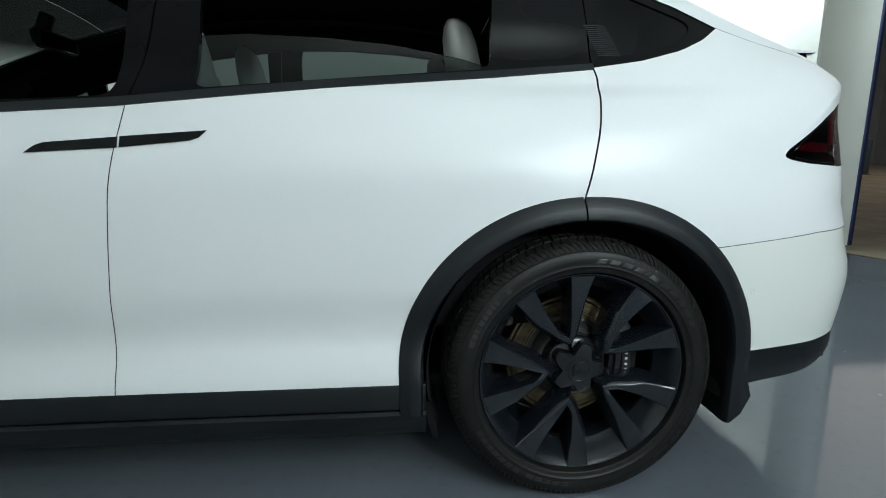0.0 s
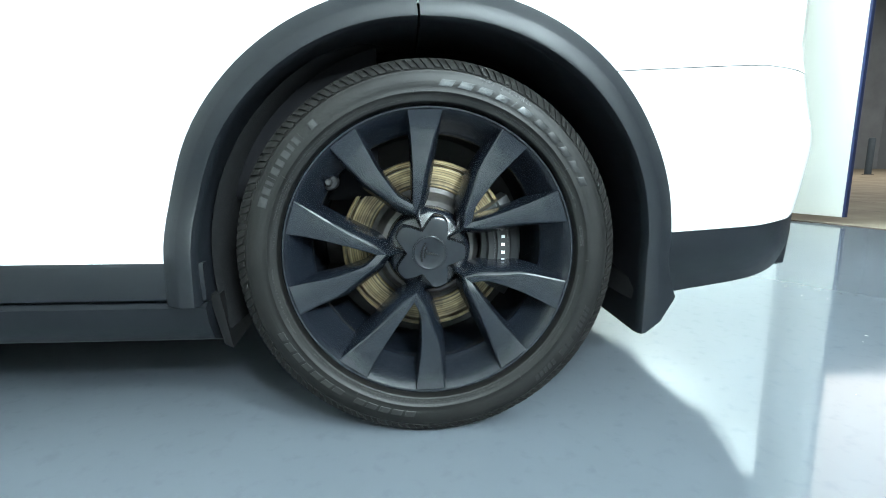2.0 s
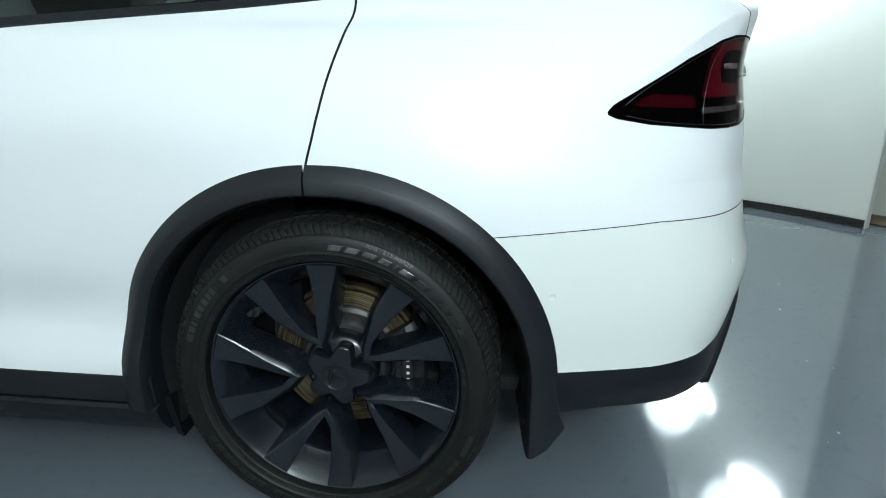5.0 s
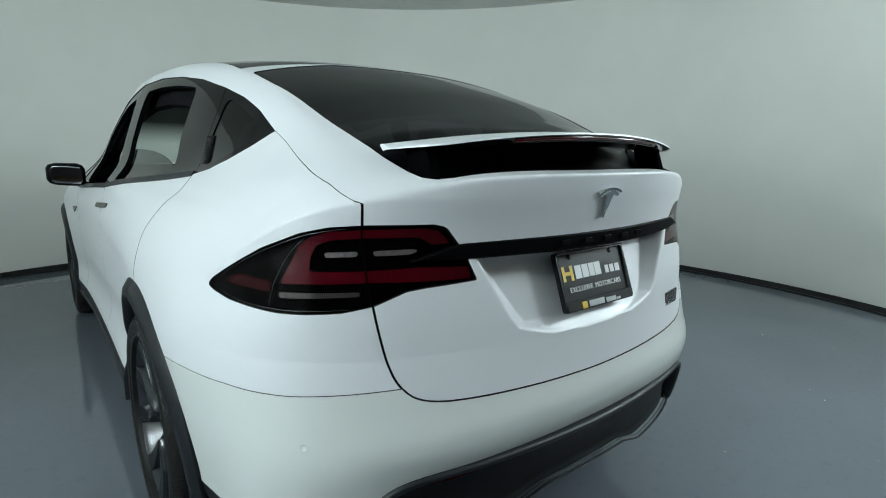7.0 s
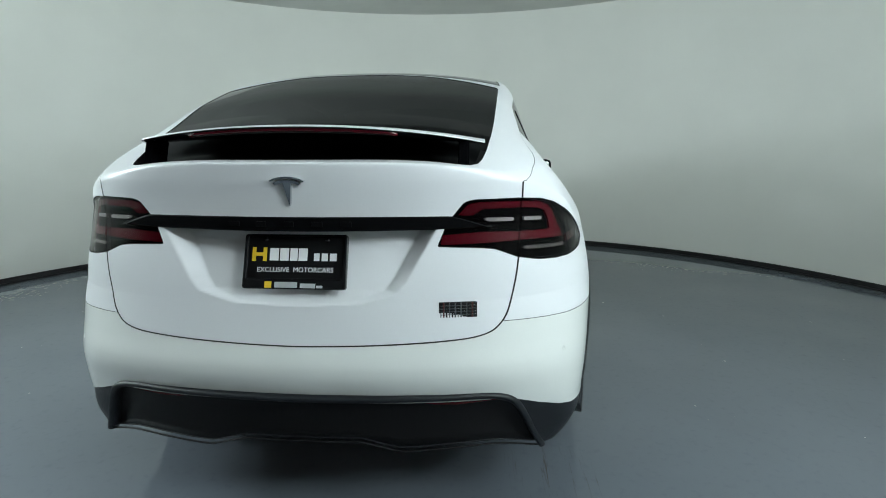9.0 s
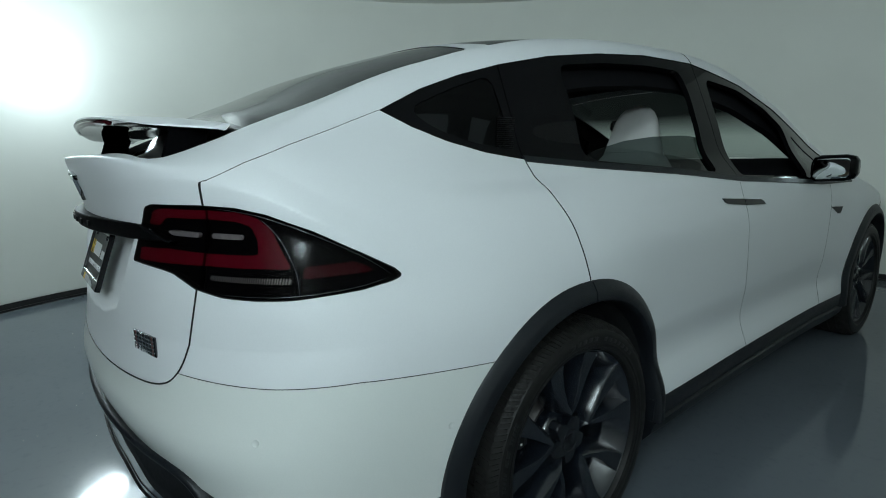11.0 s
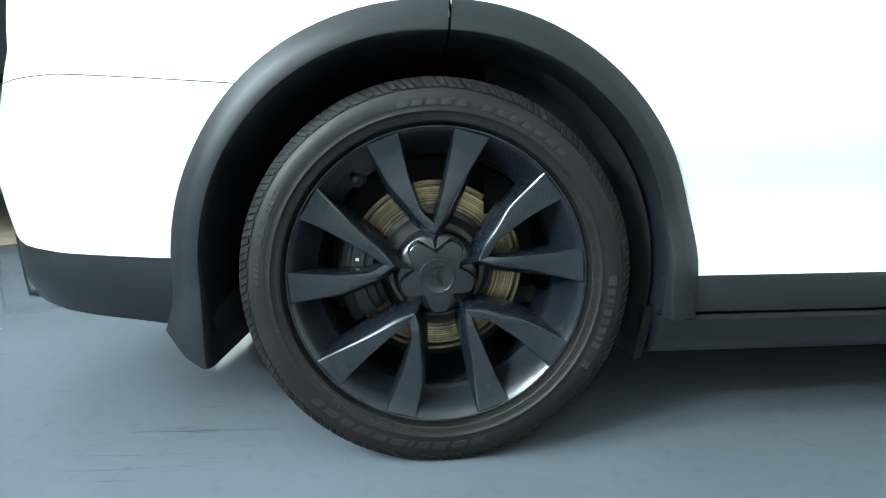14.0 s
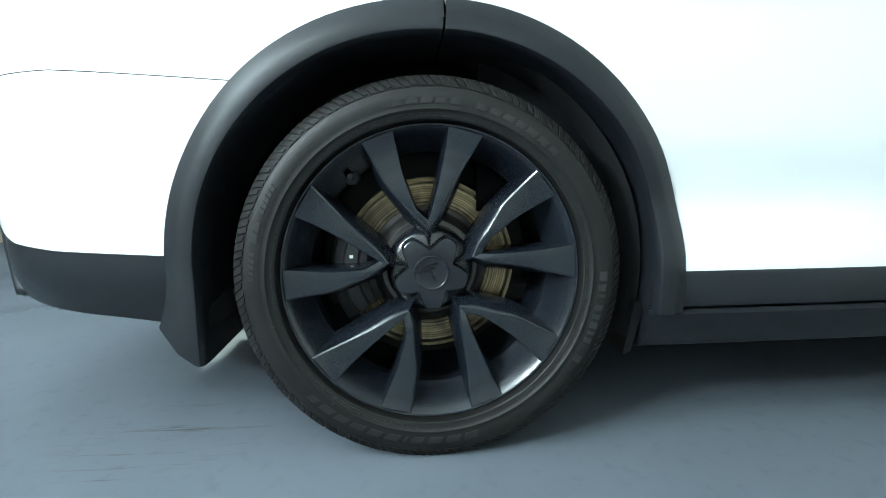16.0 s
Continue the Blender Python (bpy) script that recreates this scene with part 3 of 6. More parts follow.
def fillet(pts, r=0.025):
    """An outline with its corners cut at most r from each corner."""
    out = []
    n = len(pts)
    for i in range(n):
        a, p, b = (np.array(pts[k % n], float) for k in (i - 1, i, i + 1))
        da, db = np.linalg.norm(a - p), np.linalg.norm(b - p)
        u, v = (a - p) / da * min(r, da * 0.4), (b - p) / db * min(r, db * 0.4)
        out += [p + u, p + (u + v) * 0.29, p + v]
    return out


GAP = 0.0016
SEAM_Z = [0.2, 0.80, 0.836, 0.89, 0.93, 0.99, 1.03, 1.10, 1.14, 1.17, 1.3, 1.7]
SEAM_Y = [0.04, 0.028, 0.021, 0.006, -0.004, -0.019, -0.029, -0.045, -0.052, -0.049, -0.045, -0.015]


def behind_door(P): return hermite(SEAM_Z, SEAM_Y, gz(P)) - gy(P)
def gate_gap(P): return 0.0025 - 0.0019 * (gz(P) > 1.142)
def split_gap(P): return 0.0012 + 0.0025 * (gz(P) > 1.30)
def roof_gap(P): return 0.0025 + 0.0025 * (gz(P) > 1.30)
def door_split(P): return gy(P) - hermite([0.36, 0.506, 0.65, 0.756, 0.862, 0.936, 1.0, 1.062, 1.6], [1.197, 1.195, 1.182, 1.171, 1.158, 1.143, 1.128, 1.111, 1.03], gz(P))


def bumper_line(P):
    return gz(P) - np.interp(gy(P), [-1.1, -0.942, -0.82, -0.67, -0.339, 3.4, 3.9], [0.74, 0.735, 0.729, 0.729, 0.704, 0.72, 0.72])


GATE = polygon(rounded([(-0.7, 1.9), (-0.7, 0.671), (0, 0.671), (0.40, 0.684), (0.555, 0.696), (0.605, 0.738), (0.625, 0.80), (0.645, 0.913), (0.655, 1.147), (0.657, 1.9)], 3), gx, gz)


def corner_y(x, z):
    """Where the skin stands at a given width and height behind the lamps."""
    lo, hi = -1.3, -0.4
    for _ in range(40):
        m = (lo + hi) / 2
        if field(np.array([[x, m, z]]))[0] > 0:
            lo = m
        else:
            hi = m
    return hi


GATE_CORNER = corner_y(0.655, 1.140)


def in_gate(P):
    upper = gz(P) - np.interp(gy(P), [GATE_CORNER - 0.06, GATE_CORNER, -0.80, -0.705, -0.59, -0.454, -0.2, 0.1], [1.118, 1.140, 1.177, 1.213, 1.25, 1.297, 1.31, 1.33])
    g = np.where((gz(P) > 1.140) | (gy(P) > -0.8), upper, GATE(P))
    return np.minimum(g, -0.017 - gy(P))


TL_OUT = [(11.0, 0.936), (12.5, 0.950), (20, 0.988), (30, 1.036), (40, 1.072), (47, 1.086), (56, 1.091), (72, 1.090), (75, 1.083), (78.4, 1.045),
          (80, 1.03), (83.3, 0.962), (70, 0.955), (65, 0.950), (61, 0.936), (57.5, 0.923), (50, 0.910), (42, 0.906), (35, 0.906), (20, 0.917), (13, 0.928)]
TL_OUT = [(a * 0.0095, z) for a, z in TL_OUT]
TAIL_LIGHT = polygon(TL_OUT, corner, gz)


def lamp_zone(P):
    return np.where(gy(P) < -0.4, TAIL_LIGHT(P), -1.0)


ARCH = (-0.008, 0.362)


def arch(P, y, r):
    d = np.hypot(gy(P) - y, np.maximum(gz(P) - ARCH[1], 0)) - r
    return d


def off_arch(r):
    return lambda P: np.minimum(arch(P, ARCH[0], r), arch(P, 2.966, r))


DLO_TOP = [(-0.454, 1.297), (-0.32, 1.357), (-0.18, 1.404), (-0.033, 1.443), (0.183, 1.487), (0.436, 1.519), (0.708, 1.538), (1.03, 1.536), (1.5, 1.478), (1.9, 1.385), (2.3, 1.24), (2.55, 1.12)]
DLO_BOT = [(2.62, 1.0), (2.12, 1.008), (1.43, 1.05), (1.14, 1.066), (0.65, 1.111), (0.23, 1.143), (-0.053, 1.17), (-0.19, 1.19), (-0.31, 1.221), (-0.39, 1.256)]
DLO = polygon(DLO_TOP + DLO_BOT, gy, gz)


def neg(f, m=0.0): return lambda P: -f(P) - m
def pos(f, m=0.0): return lambda P: f(P) - m
def band(f, lo, hi): return lambda P: np.minimum(f(P) - lo, hi - f(P))


def side_only(P):
    return gx(P) - np.interp(gz(P), [0.3, 1.2, 1.6], [0.5, 0.5, 0.45])


def roof_glass(P):
    return np.minimum(np.interp(gy(P), [-0.95, -0.65, 0.0, 1.0, 2.0, 2.6], [0.545, 0.56, 0.60, 0.57, 0.60, 0.64]) - gx(P), gz(P) - np.interp(gy(P), [-0.9, 2.2, 2.7], [1.0, 1.1, 1.09]))


RG = polygon(rounded([(-0.7, -0.03), (0.594, -0.03), (0.585, -0.3), (0.565, -0.65), (0.54, -0.85), (0.515, -0.93), (0.44, -0.955), (0.0, -0.972), (-0.7, -0.972)], 1), gx, gy)


def rear_glass(P):
    return np.minimum(RG(P), gz(P) - 1.13)


def sill_line(P): return gz(P) - 0.357


car = thing("car", "white pearl five-door electric crossover with black wheels and raised spoiler", "car")
panel("body", DARK, car, neg(DLO, -0.01), off_arch(0.44), neg(rear_glass, -0.02), lambda P: -np.minimum(np.minimum(roof_glass(P) - 0.03, gy(P) - 0.03), 2.93 - gy(P)), lambda P: gz(P) - np.interp(gy(P), [-0.95, -0.5, -0.42, -0.41, 3.4], [0.42, 0.42, 0.42, 0.24, 0.24]), offset=-0.030, rim=0, both=True, label="dark inner body structure")
panel("quarter_panel", PAINT, car, lambda P: behind_door(P) - roof_gap(P), lambda P: -in_gate(P) - gate_gap(P), pos(bumper_line, 0.0009), neg(lamp_zone, 0.003), off_arch(0.45), neg(DLO, 0.0), lambda P: 2.0 - gy(P))
REAR_DOOR = panel("rear_door", PAINT, car, lambda P: -behind_door(P) - roof_gap(P), lambda P: -door_split(P) - split_gap(P), off_arch(0.45), neg(DLO, 0.0), neg(roof_glass), sill_line)
FRONT_DOOR = panel("front_door", PAINT, car, lambda P: door_split(P) - split_gap(P), lambda P: np.interp(gz(P), [0.3, 0.6, 1.0, 1.1, 1.3], [2.15, 2.17, 2.22, 2.27, 2.6]) - GAP - gy(P), neg(DLO, 0.0), neg(roof_glass), sill_line)
FENDER = panel("front_fender", PAINT, car, lambda P: gy(P) - GAP - np.interp(gz(P), [0.3, 0.6, 1.0, 1.1, 1.3], [2.15, 2.17, 2.22, 2.27, 2.6]), off_arch(0.45), neg(roof_glass), sill_line, neg(DLO, 0.0))
GATE_PANEL = panel("tailgate", PAINT, car, lambda P: in_gate(P) - gate_gap(P), neg(lamp_zone, 0.003), neg(rear_glass, 0.0), neg(DLO, 0.0), both=True, rim=0.026)
BUMPER = panel("rear_bumper", PAINT_PLASTIC, car, neg(bumper_line, 0.0009), neg(in_gate, GAP), off_arch(0.45), lambda P: -0.1 - gy(P),
               lambda P: gz(P) - np.interp(gy(P), [-1.03, -0.95, -0.90, -0.85, -0.80, -0.70, -0.5, 0], [0.49, 0.495, 0.460, 0.433, 0.417, 0.407, 0.40, 0.40]), both=True)
panel("lower_valance", TRIM, car, off_arch(0.45), lambda P: -0.38 - gy(P),
                lambda P: np.interp(gy(P), [-1.03, -0.95, -0.90, -0.85, -0.80, -0.70, -0.5, 0], [0.49, 0.495, 0.460, 0.433, 0.417, 0.407, 0.40, 0.40]) - GAP - gz(P),
                lambda P: gz(P) - np.interp(gy(P), [-0.95, -0.90, -0.85, -0.80, -0.76, -0.70, -0.55, -0.45], [0.33, 0.312, 0.297, 0.286, 0.275, 0.265, 0.247, 0.242]),
                lambda P: gx(P) - np.interp(gz(P), [0.30, 0.36, 0.42, 0.47, 0.497, 0.51], [0.732, 0.70, 0.672, 0.645, 0.612, 0.56]), offset=-0.002, label="matt black plastic lower bumper")
def glass_dip(P): return -0.002 - 0.050 * smooth01((-0.70 - gy(P)) / 0.10)


REAR_GLASS = panel("rear_window", GLASS_REAR, car, pos(rear_glass, -0.004), lambda P: gy(P) + 0.735, both=True, offset=glass_dip, rim=0)
panel("window_border", BORDER, REAR_GLASS, pos(rear_glass, -0.004), lambda P: -0.735 - gy(P), both=True, offset=glass_dip, rim=0, label="gloss black lower border of the rear window")
panel("roof_glass", GLASS_REAR, car, roof_glass, lambda P: gy(P) + 0.012, lambda P: 1.85 - gy(P), both=True, offset=-0.002, rim=0)
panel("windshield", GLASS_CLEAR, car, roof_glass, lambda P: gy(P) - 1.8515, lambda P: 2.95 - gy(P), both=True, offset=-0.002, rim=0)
panel("headliner", HEADLINER, car, roof_glass, lambda P: gy(P) - 0.04, lambda P: 1.62 - gy(P), both=True, offset=-0.045, rim=0, label="dark roof lining")
# ---- windows and pillars ----
OPEN_REAR = polygon(fillet([(0.212, 1.462), (0.45, 1.488), (0.70, 1.500), (0.92, 1.497), (0.955, 1.40), (0.965, 1.105), (0.60, 1.136), (0.23, 1.166)], 0.03), gy, gz)
OPEN_FRONT = polygon(fillet([(1.12, 1.48), (1.45, 1.455), (1.75, 1.385), (1.94, 1.30), (1.965, 1.052), (1.6, 1.066), (1.14, 1.088)], 0.03), gy, gz)
QGLASS = polygon(fillet([(-0.36, 1.312), (-0.20, 1.372), (-0.075, 1.41), (-0.075, 1.20), (-0.2, 1.214), (-0.31, 1.247), (-0.36, 1.285)], 0.03), gy, gz)
FRONT_Q = polygon([(2.02, 1.045), (2.30, 1.034), (2.26, 1.14), (2.045, 1.26)], gy, gz)
panel("quarter_surround", GLOSS, car, DLO, pos(behind_door, 0.002), neg(QGLASS), offset=-0.003, label="gloss black quarter window surround")
panel("rear_door_surround", GLOSS, car, DLO, neg(behind_door, 0.002), neg(door_split, 0.002), neg(OPEN_REAR), offset=-0.003, rim=0.02, label="gloss black door pillar")
panel("front_door_surround", GLOSS, car, DLO, pos(door_split, 0.002), neg(OPEN_FRONT), neg(FRONT_Q), offset=-0.003, rim=0.02, label="gloss black front window frame")
panel("quarter_window", GLASS_REAR, car, pos(QGLASS, -0.004), offset=-0.006, rim=0)
panel("front_quarter_window", GLASS_SIDE, car, pos(FRONT_Q, -0.004), offset=-0.006, rim=0)


def lowered(P):
    return np.interp(gy(P), [0.2, 0.23, 0.30, 0.474, 0.65, 0.85, 0.97, 1.0], [1.17, 1.178, 1.198, 1.228, 1.243, 1.249, 1.243, 1.24]) - gz(P)


panel("rear_door_window", GLASS_SIDE, car, pos(OPEN_REAR, -0.01), lowered, offset=-0.018, rim=0.004, label="half-lowered grey-green door glass")
panel("belt_moulding", TRIM, car, lambda P: np.interp(gy(P), [-0.39, -0.31, -0.19, -0.053, 0.23, 0.65, 1.14, 1.43, 2.12, 2.62], [1.266, 1.231, 1.2, 1.18, 1.155, 1.125, 1.08, 1.065, 1.023, 1.02]) - gz(P),
      pos(DLO, -0.006), lambda P: gy(P) + 0.05, offset=0.004, rim=0.008)


panel("roof_side_lining", HEADLINER, car, side_only, lambda P: gz(P) - np.interp(gy(P), [p[0] for p in DLO_TOP], [p[1] for p in DLO_TOP]) + 0.088,
      lambda P: np.interp(gy(P), [p[0] for p in DLO_TOP], [p[1] for p in DLO_TOP]) + 0.05 - gz(P), lambda P: gy(P) - 0.05, lambda P: 2.25 - gy(P), offset=-0.055, rim=0.03, label="dark lining along the roof side")


# fine level slats of a cabin vent in the dark pillar
for s in (1, -1):
    vs, fs = [], []
    for k in range(16):
        f = k / 15
        z = 1.204 + 0.083 * f
        ya, yb = -0.134 + 0.037 * f, -0.069 + 0.034 * f
        n = len(vs)
        for y in (ya, yb):
            x = float(half_width(np.array([y]), np.array([z]))[0])
            vs += [(s * (x - 0.006), y, z - 0.0016), (s * (x - 0.0012), y, z - 0.0010), (s * (x - 0.0012), y, z + 0.0010), (s * (x - 0.006), y, z + 0.0016)]
        fs += [(n, n + 1, n + 5, n + 4), (n + 1, n + 2, n + 6, n + 5), (n + 2, n + 3, n + 7, n + 6), (n, n + 3, n + 2, n + 1), (n + 4, n + 5, n + 6, n + 7)]
    mesh_from("vent_grille", vs, fs, TRIM_DARK, car, "fine slatted black cabin vent", smooth=False)


# ---- lamps, trim and badges of the tail ----
def lamp_poly(pts):
    return polygon([(a * 0.0095, z) for a, z in pts], corner, gz)


LAMP_SEAM = lambda P: gx(P) - np.interp(gz(P), [0.9, 0.913, 1.09, 1.1], [0.645, 0.646, 0.654, 0.655])
C_OUT = [(54.2, 1.082), (47, 1.079), (42.5, 1.067), (39.4, 1.048), (37.6, 1.014), (36.0, 0.985), (34.8, 0.965), (40.3, 0.967), (55.2, 0.970),
         (70, 0.966), (82.4, 0.964), (81.8, 0.992), (68.5, 0.998), (55, 0.995), (48.2, 0.994), (42.2, 0.994), (42.3, 1.023), (43.7, 1.050), (47, 1.060), (54.2, 1.064), (68.5, 1.063), (72.0, 1.045), (76.8, 1.046), (73.5, 1.076), (70, 1.082)]
C_RED = lamp_poly(C_OUT)
SIDE_RED = lamp_poly([(17.0, 0.951), (19.5, 0.966), (22, 0.973), (32.2, 0.969), (32.6, 0.945), (18.5, 0.949)])
CLEAR = lamp_poly([(34.6, 0.947), (54.3, 0.951), (54.3, 0.941), (34.9, 0.935)])
CHROME_BAR = lamp_poly([(45.6, 1.034), (53.8, 1.036), (53.8, 1.026), (45.8, 1.024)])
CHROME_GATE = lamp_poly([(57.2, 1.036), (67.0, 1.037), (68.4, 1.034), (66.4, 1.027), (57.2, 1.026)])


def in_lamp(P): return np.where(gy(P) < -0.4, 1.0, -1.0)


def tail_lamp(name, keep, s, label):
    base = panel(name, LAMP_BODY, car, in_lamp, lamp_zone, keep, sides=(s,), offset=-0.0160, rim=0, label=label)
    panel("lens", SMOKE, base, in_lamp, lamp_zone, keep, sides=(s,), offset=-0.0012, rim=0.012, label="smoked clear lens")
    panel("light_guide", REDLENS, base, in_lamp, C_RED, lamp_zone, keep, sides=(s,), offset=-0.0095, rim=0.007, label="dark red curved light guide")
    if keep(np.array([[0.9, -0.6, 1.0]]))[0] > 0:
        panel("side_marker", DARK_RED, base, in_lamp, SIDE_RED, sides=(s,), offset=-0.009, rim=0.007, label="red side reflector")
        panel("reversing_light", CLEARBAR, base, in_lamp, CLEAR, sides=(s,), offset=-0.009, rim=0.007, label="ribbed clear light bar")
        panel("indicator_bar", SILVER, base, in_lamp, CHROME_BAR, sides=(s,), offset=-0.007, rim=0.009, label="silvered indicator bar")
    else:
        panel("indicator_bar", SILVER, base, in_lamp, CHROME_GATE, sides=(s,), offset=-0.007, rim=0.009, label="silvered indicator bar")
    return base


def ribbed():
    m, nt, b = nodes_of("ribbed_clear_lens")
    w = nt.nodes.new("ShaderNodeTexWave")
    w.inputs["Scale"].default_value = 90.0
    c = nt.nodes.new("ShaderNodeTexCoord")
    nt.links.new(c.outputs["Object"], w.inputs["Vector"])
    r = ramp_node(nt, w.outputs["Fac"], [(0.2, (0.05, 0.05, 0.05)), (0.8, (0.42, 0.42, 0.42))])
    nt.links.new(r.outputs["Color"], b.inputs["Base Color"])
    b.inputs["Roughness"].default_value = 0.15
    b.inputs["Metallic"].default_value = 0.6
    b.inputs["Coat Weight"].default_value = 1.0
    return m


CLEARBAR = ribbed()
CORNER_LAMPS = {}
for s in (1, -1):
    CORNER_LAMPS[s] = tail_lamp("corner_tail_lamp", lambda P: LAMP_SEAM(P) - 0.0015, s, "smoked black corner tail lamp")
    tail_lamp("tailgate_lamp", lambda P: -LAMP_SEAM(P) - 0.0015, s, "smoked black tailgate lamp")


def surf_y(x, z):
    """Where the tail stands at a given width and height."""
    lo, hi = -1.3, -0.4
    for _ in range(40):
        m = (lo + hi) / 2
        if field(np.array([[x, m, z]]))[0] > 0:
            lo = m
        else:
            hi = m
    return hi


def surf_x(y, z):
    return float(half_width(np.array([y]), np.array([z]))[0])


def sweep(path, section, closed=False, caps=True):
    """A solid along a path: section(i) gives the ring of points at each step."""
    vs, fs = [], []
    rings = [section(i, p) for i, p in enumerate(path)]
    k = len(rings[0])
    for r in rings:
        vs += r
    n = len(rings)
    for i in range(n if closed else n - 1):
        j = (i + 1) % n
        for a in range(k):
            b = (a + 1) % k
            fs.append((i * k + a, i * k + b, j * k + b, j * k + a))
    if caps and not closed:
        fs.append(tuple(range(k))[::-1])
        fs.append(tuple((n - 1) * k + a for a in range(k)))
    return vs, fs


# gloss black bar across the tailgate
def bar_front(x):
    """Front of the gloss black bar: proud in the middle, nearly flush at the lamps."""
    return surf_y(abs(x), 1.06) - float(np.interp(abs(x), [0, 0.1, 0.2, 0.3, 0.4, 0.5, 0.57], [0.031, 0.029, 0.023, 0.015, 0.010, 0.008, 0.005]))


def applique():
    xs = np.linspace(-0.562, 0.562, 81)

    def sec(i, x):
        e = max(0.0, (abs(x) - 0.445) / 0.117)
        top = 1.050 - 0.003 * (x / 0.44) ** 2 - 0.034 * e ** 1.15
        bot = 1.008 + 0.004 * min(1.0, e)
        if top - bot < 0.002:
            top = bot + 0.002
        yf = bar_front(x)
        yb = yf + 0.075
        m = (top + bot) / 2
        return [(x, yb, top - 0.014), (x, yf + 0.003, top), (x, yf + 0.0015, top - 0.0004), (x, yf, top - 0.003), (x, yf + 0.002, m), (x, yf + 0.006, bot + 0.004), (x, yf + 0.012, bot), (x, yb, bot)]
    vs, fs = sweep(list(xs), sec)
    return mesh_from("tailgate_bar", vs, fs, BAR, GATE_PANEL, "gloss black bar across the tailgate", sharp=12)


applique()
for x in (-0.16, -0.08, 0.0, 0.08, 0.16):
    y = bar_front(x) - 0.003
    part("badge_block", box(0.030, 0.004, 0.014, pose(x, y + 0.0015, 1.030), 0.0012), BAR, GATE_PANEL, smooth=False)

# bright emblem: a curved cap over a tapered stem with its own shoulders
def em_y(z): return surf_y(0.0, z) - 0.003


def emblem():
    vs, fs = [], []
    for outline in ([(-0.050, 1.1500), (-0.036, 1.1565), (-0.018, 1.1605), (0.0, 1.1620), (0.018, 1.1605), (0.036, 1.1565), (0.050, 1.1500), (0.047, 1.1465), (0.034, 1.1520), (0.017, 1.1555), (0.0, 1.1565), (-0.017, 1.1555), (-0.034, 1.1520), (-0.047, 1.1465)],
                    [(-0.040, 1.1440), (-0.029, 1.1490), (-0.015, 1.1520), (0.0, 1.1530), (0.015, 1.1520), (0.029, 1.1490), (0.040, 1.1440), (0.035, 1.1375), (0.025, 1.1415), (0.013, 1.1440), (0.0105, 1.1320), (0.0065, 1.1080), (0.0012, 1.0800), (-0.0012, 1.0800), (-0.0065, 1.1080), (-0.0105, 1.1320), (-0.013, 1.1440), (-0.025, 1.1415), (-0.035, 1.1375)]):
        n, k = len(vs), len(outline)
        cz = sum(z for x, z in outline) / k
        vs += [(x, em_y(z) + 0.004, z) for x, z in outline]
        vs += [(x, em_y(z) - 0.0055, z) for x, z in outline]
        vs += [(x * 0.96, em_y(z) - 0.0070, z + (cz - z) * 0.05) for x, z in outline]
        for q in (0, k):
            fs += [(n + q + i, n + q + k + i, n + q + k + (i + 1) % k, n + q + (i + 1) % k) for i in range(k)]
        fs.append(tuple(n + 2 * k + i for i in range(k)))
    return mesh_from("emblem", vs, fs, CHROME_GREY, GATE_PANEL, "grey chrome maker's emblem", sharp=25)


emblem()


# number plate in its frame
def letters(body, size, m, mat, parent, name, depth=0.0006):
    cu = bpy.data.curves.new(name, "FONT")
    cu.body, cu.size, cu.extrude = body, size, depth
    cu.align_x, cu.align_y = "CENTER", "CENTER"
    tmp = new(name, cu)
    me = bpy.data.meshes.new_from_object(tmp.evaluated_get(bpy.context.evaluated_depsgraph_get()))
    bpy.data.objects.remove(tmp)
    bpy.data.curves.remove(cu)
    me.materials.clear()
    me.materials.append(mat)
    ob = new(name, me)
    ob.parent = parent
    ob.matrix_local = m
    return ob


# plate space: x right, y up, z towards the viewer
PLATE = Matrix.Translation((0.0015, -1.001, 0.9165)) @ pose(0, 0, 0, 90 - 19.5)
plate = mesh_from("number_plate", [(-0.148, -0.070, 0), (0.148, -0.070, 0), (0.148, 0.072, 0), (-0.148, 0.072, 0)] + [(-0.148, -0.070, -0.004), (0.148, -0.070, -0.004), (0.148, 0.072, -0.004), (-0.148, 0.072, -0.004)],
                  [(0, 1, 2, 3), (7, 6, 5, 4), (0, 4, 5, 1), (1, 5, 6, 2), (2, 6, 7, 3), (3, 7, 4, 0)], PLATE_BLACK, car, "black dealer plate with white and yellow marks", smooth=False)
plate.matrix_local = PLATE


def ring_frame(w0, h0, w1, h1, y_shift, z0, z1, r=0.008):
    """A rectangular frame with rounded outside corners."""
    def loop(w, h, rr, z, dy):
        out = []
        for cx, cy, a0 in ((w - rr, h - rr, 0), (-w + rr, h - rr, 90), (-w + rr, -h + rr, 180), (w - rr, -h + rr, 270)):
            for k in range(5):
                a = radians(a0 + k * 22.5)
                out.append((cx + rr * math.cos(a), cy + rr * math.sin(a) + dy, z))
        return out
    loops = [loop(w1, h1, r, z0, 0), loop(w1, h1, r, z1 - 0.002, 0), loop(w1 - 0.002, h1 - 0.002, r, z1, 0), loop(w0 + 0.002, h0 + 0.002, r * 0.6, z1, y_shift), loop(w0, h0, r * 0.6, z1 - 0.003, y_shift), loop(w0, h0, r * 0.6, z0, y_shift)]
    vs, fs = [], []
    for l in loops:
        vs += l
    n = len(loops[0])
    for i in range(len(loops)):
        j = (i + 1) % len(loops)
        for k in range(n):
            m = (k + 1) % n
            fs.append((i * n + k, i * n + m, j * n + m, j * n + k))
    return vs, fs


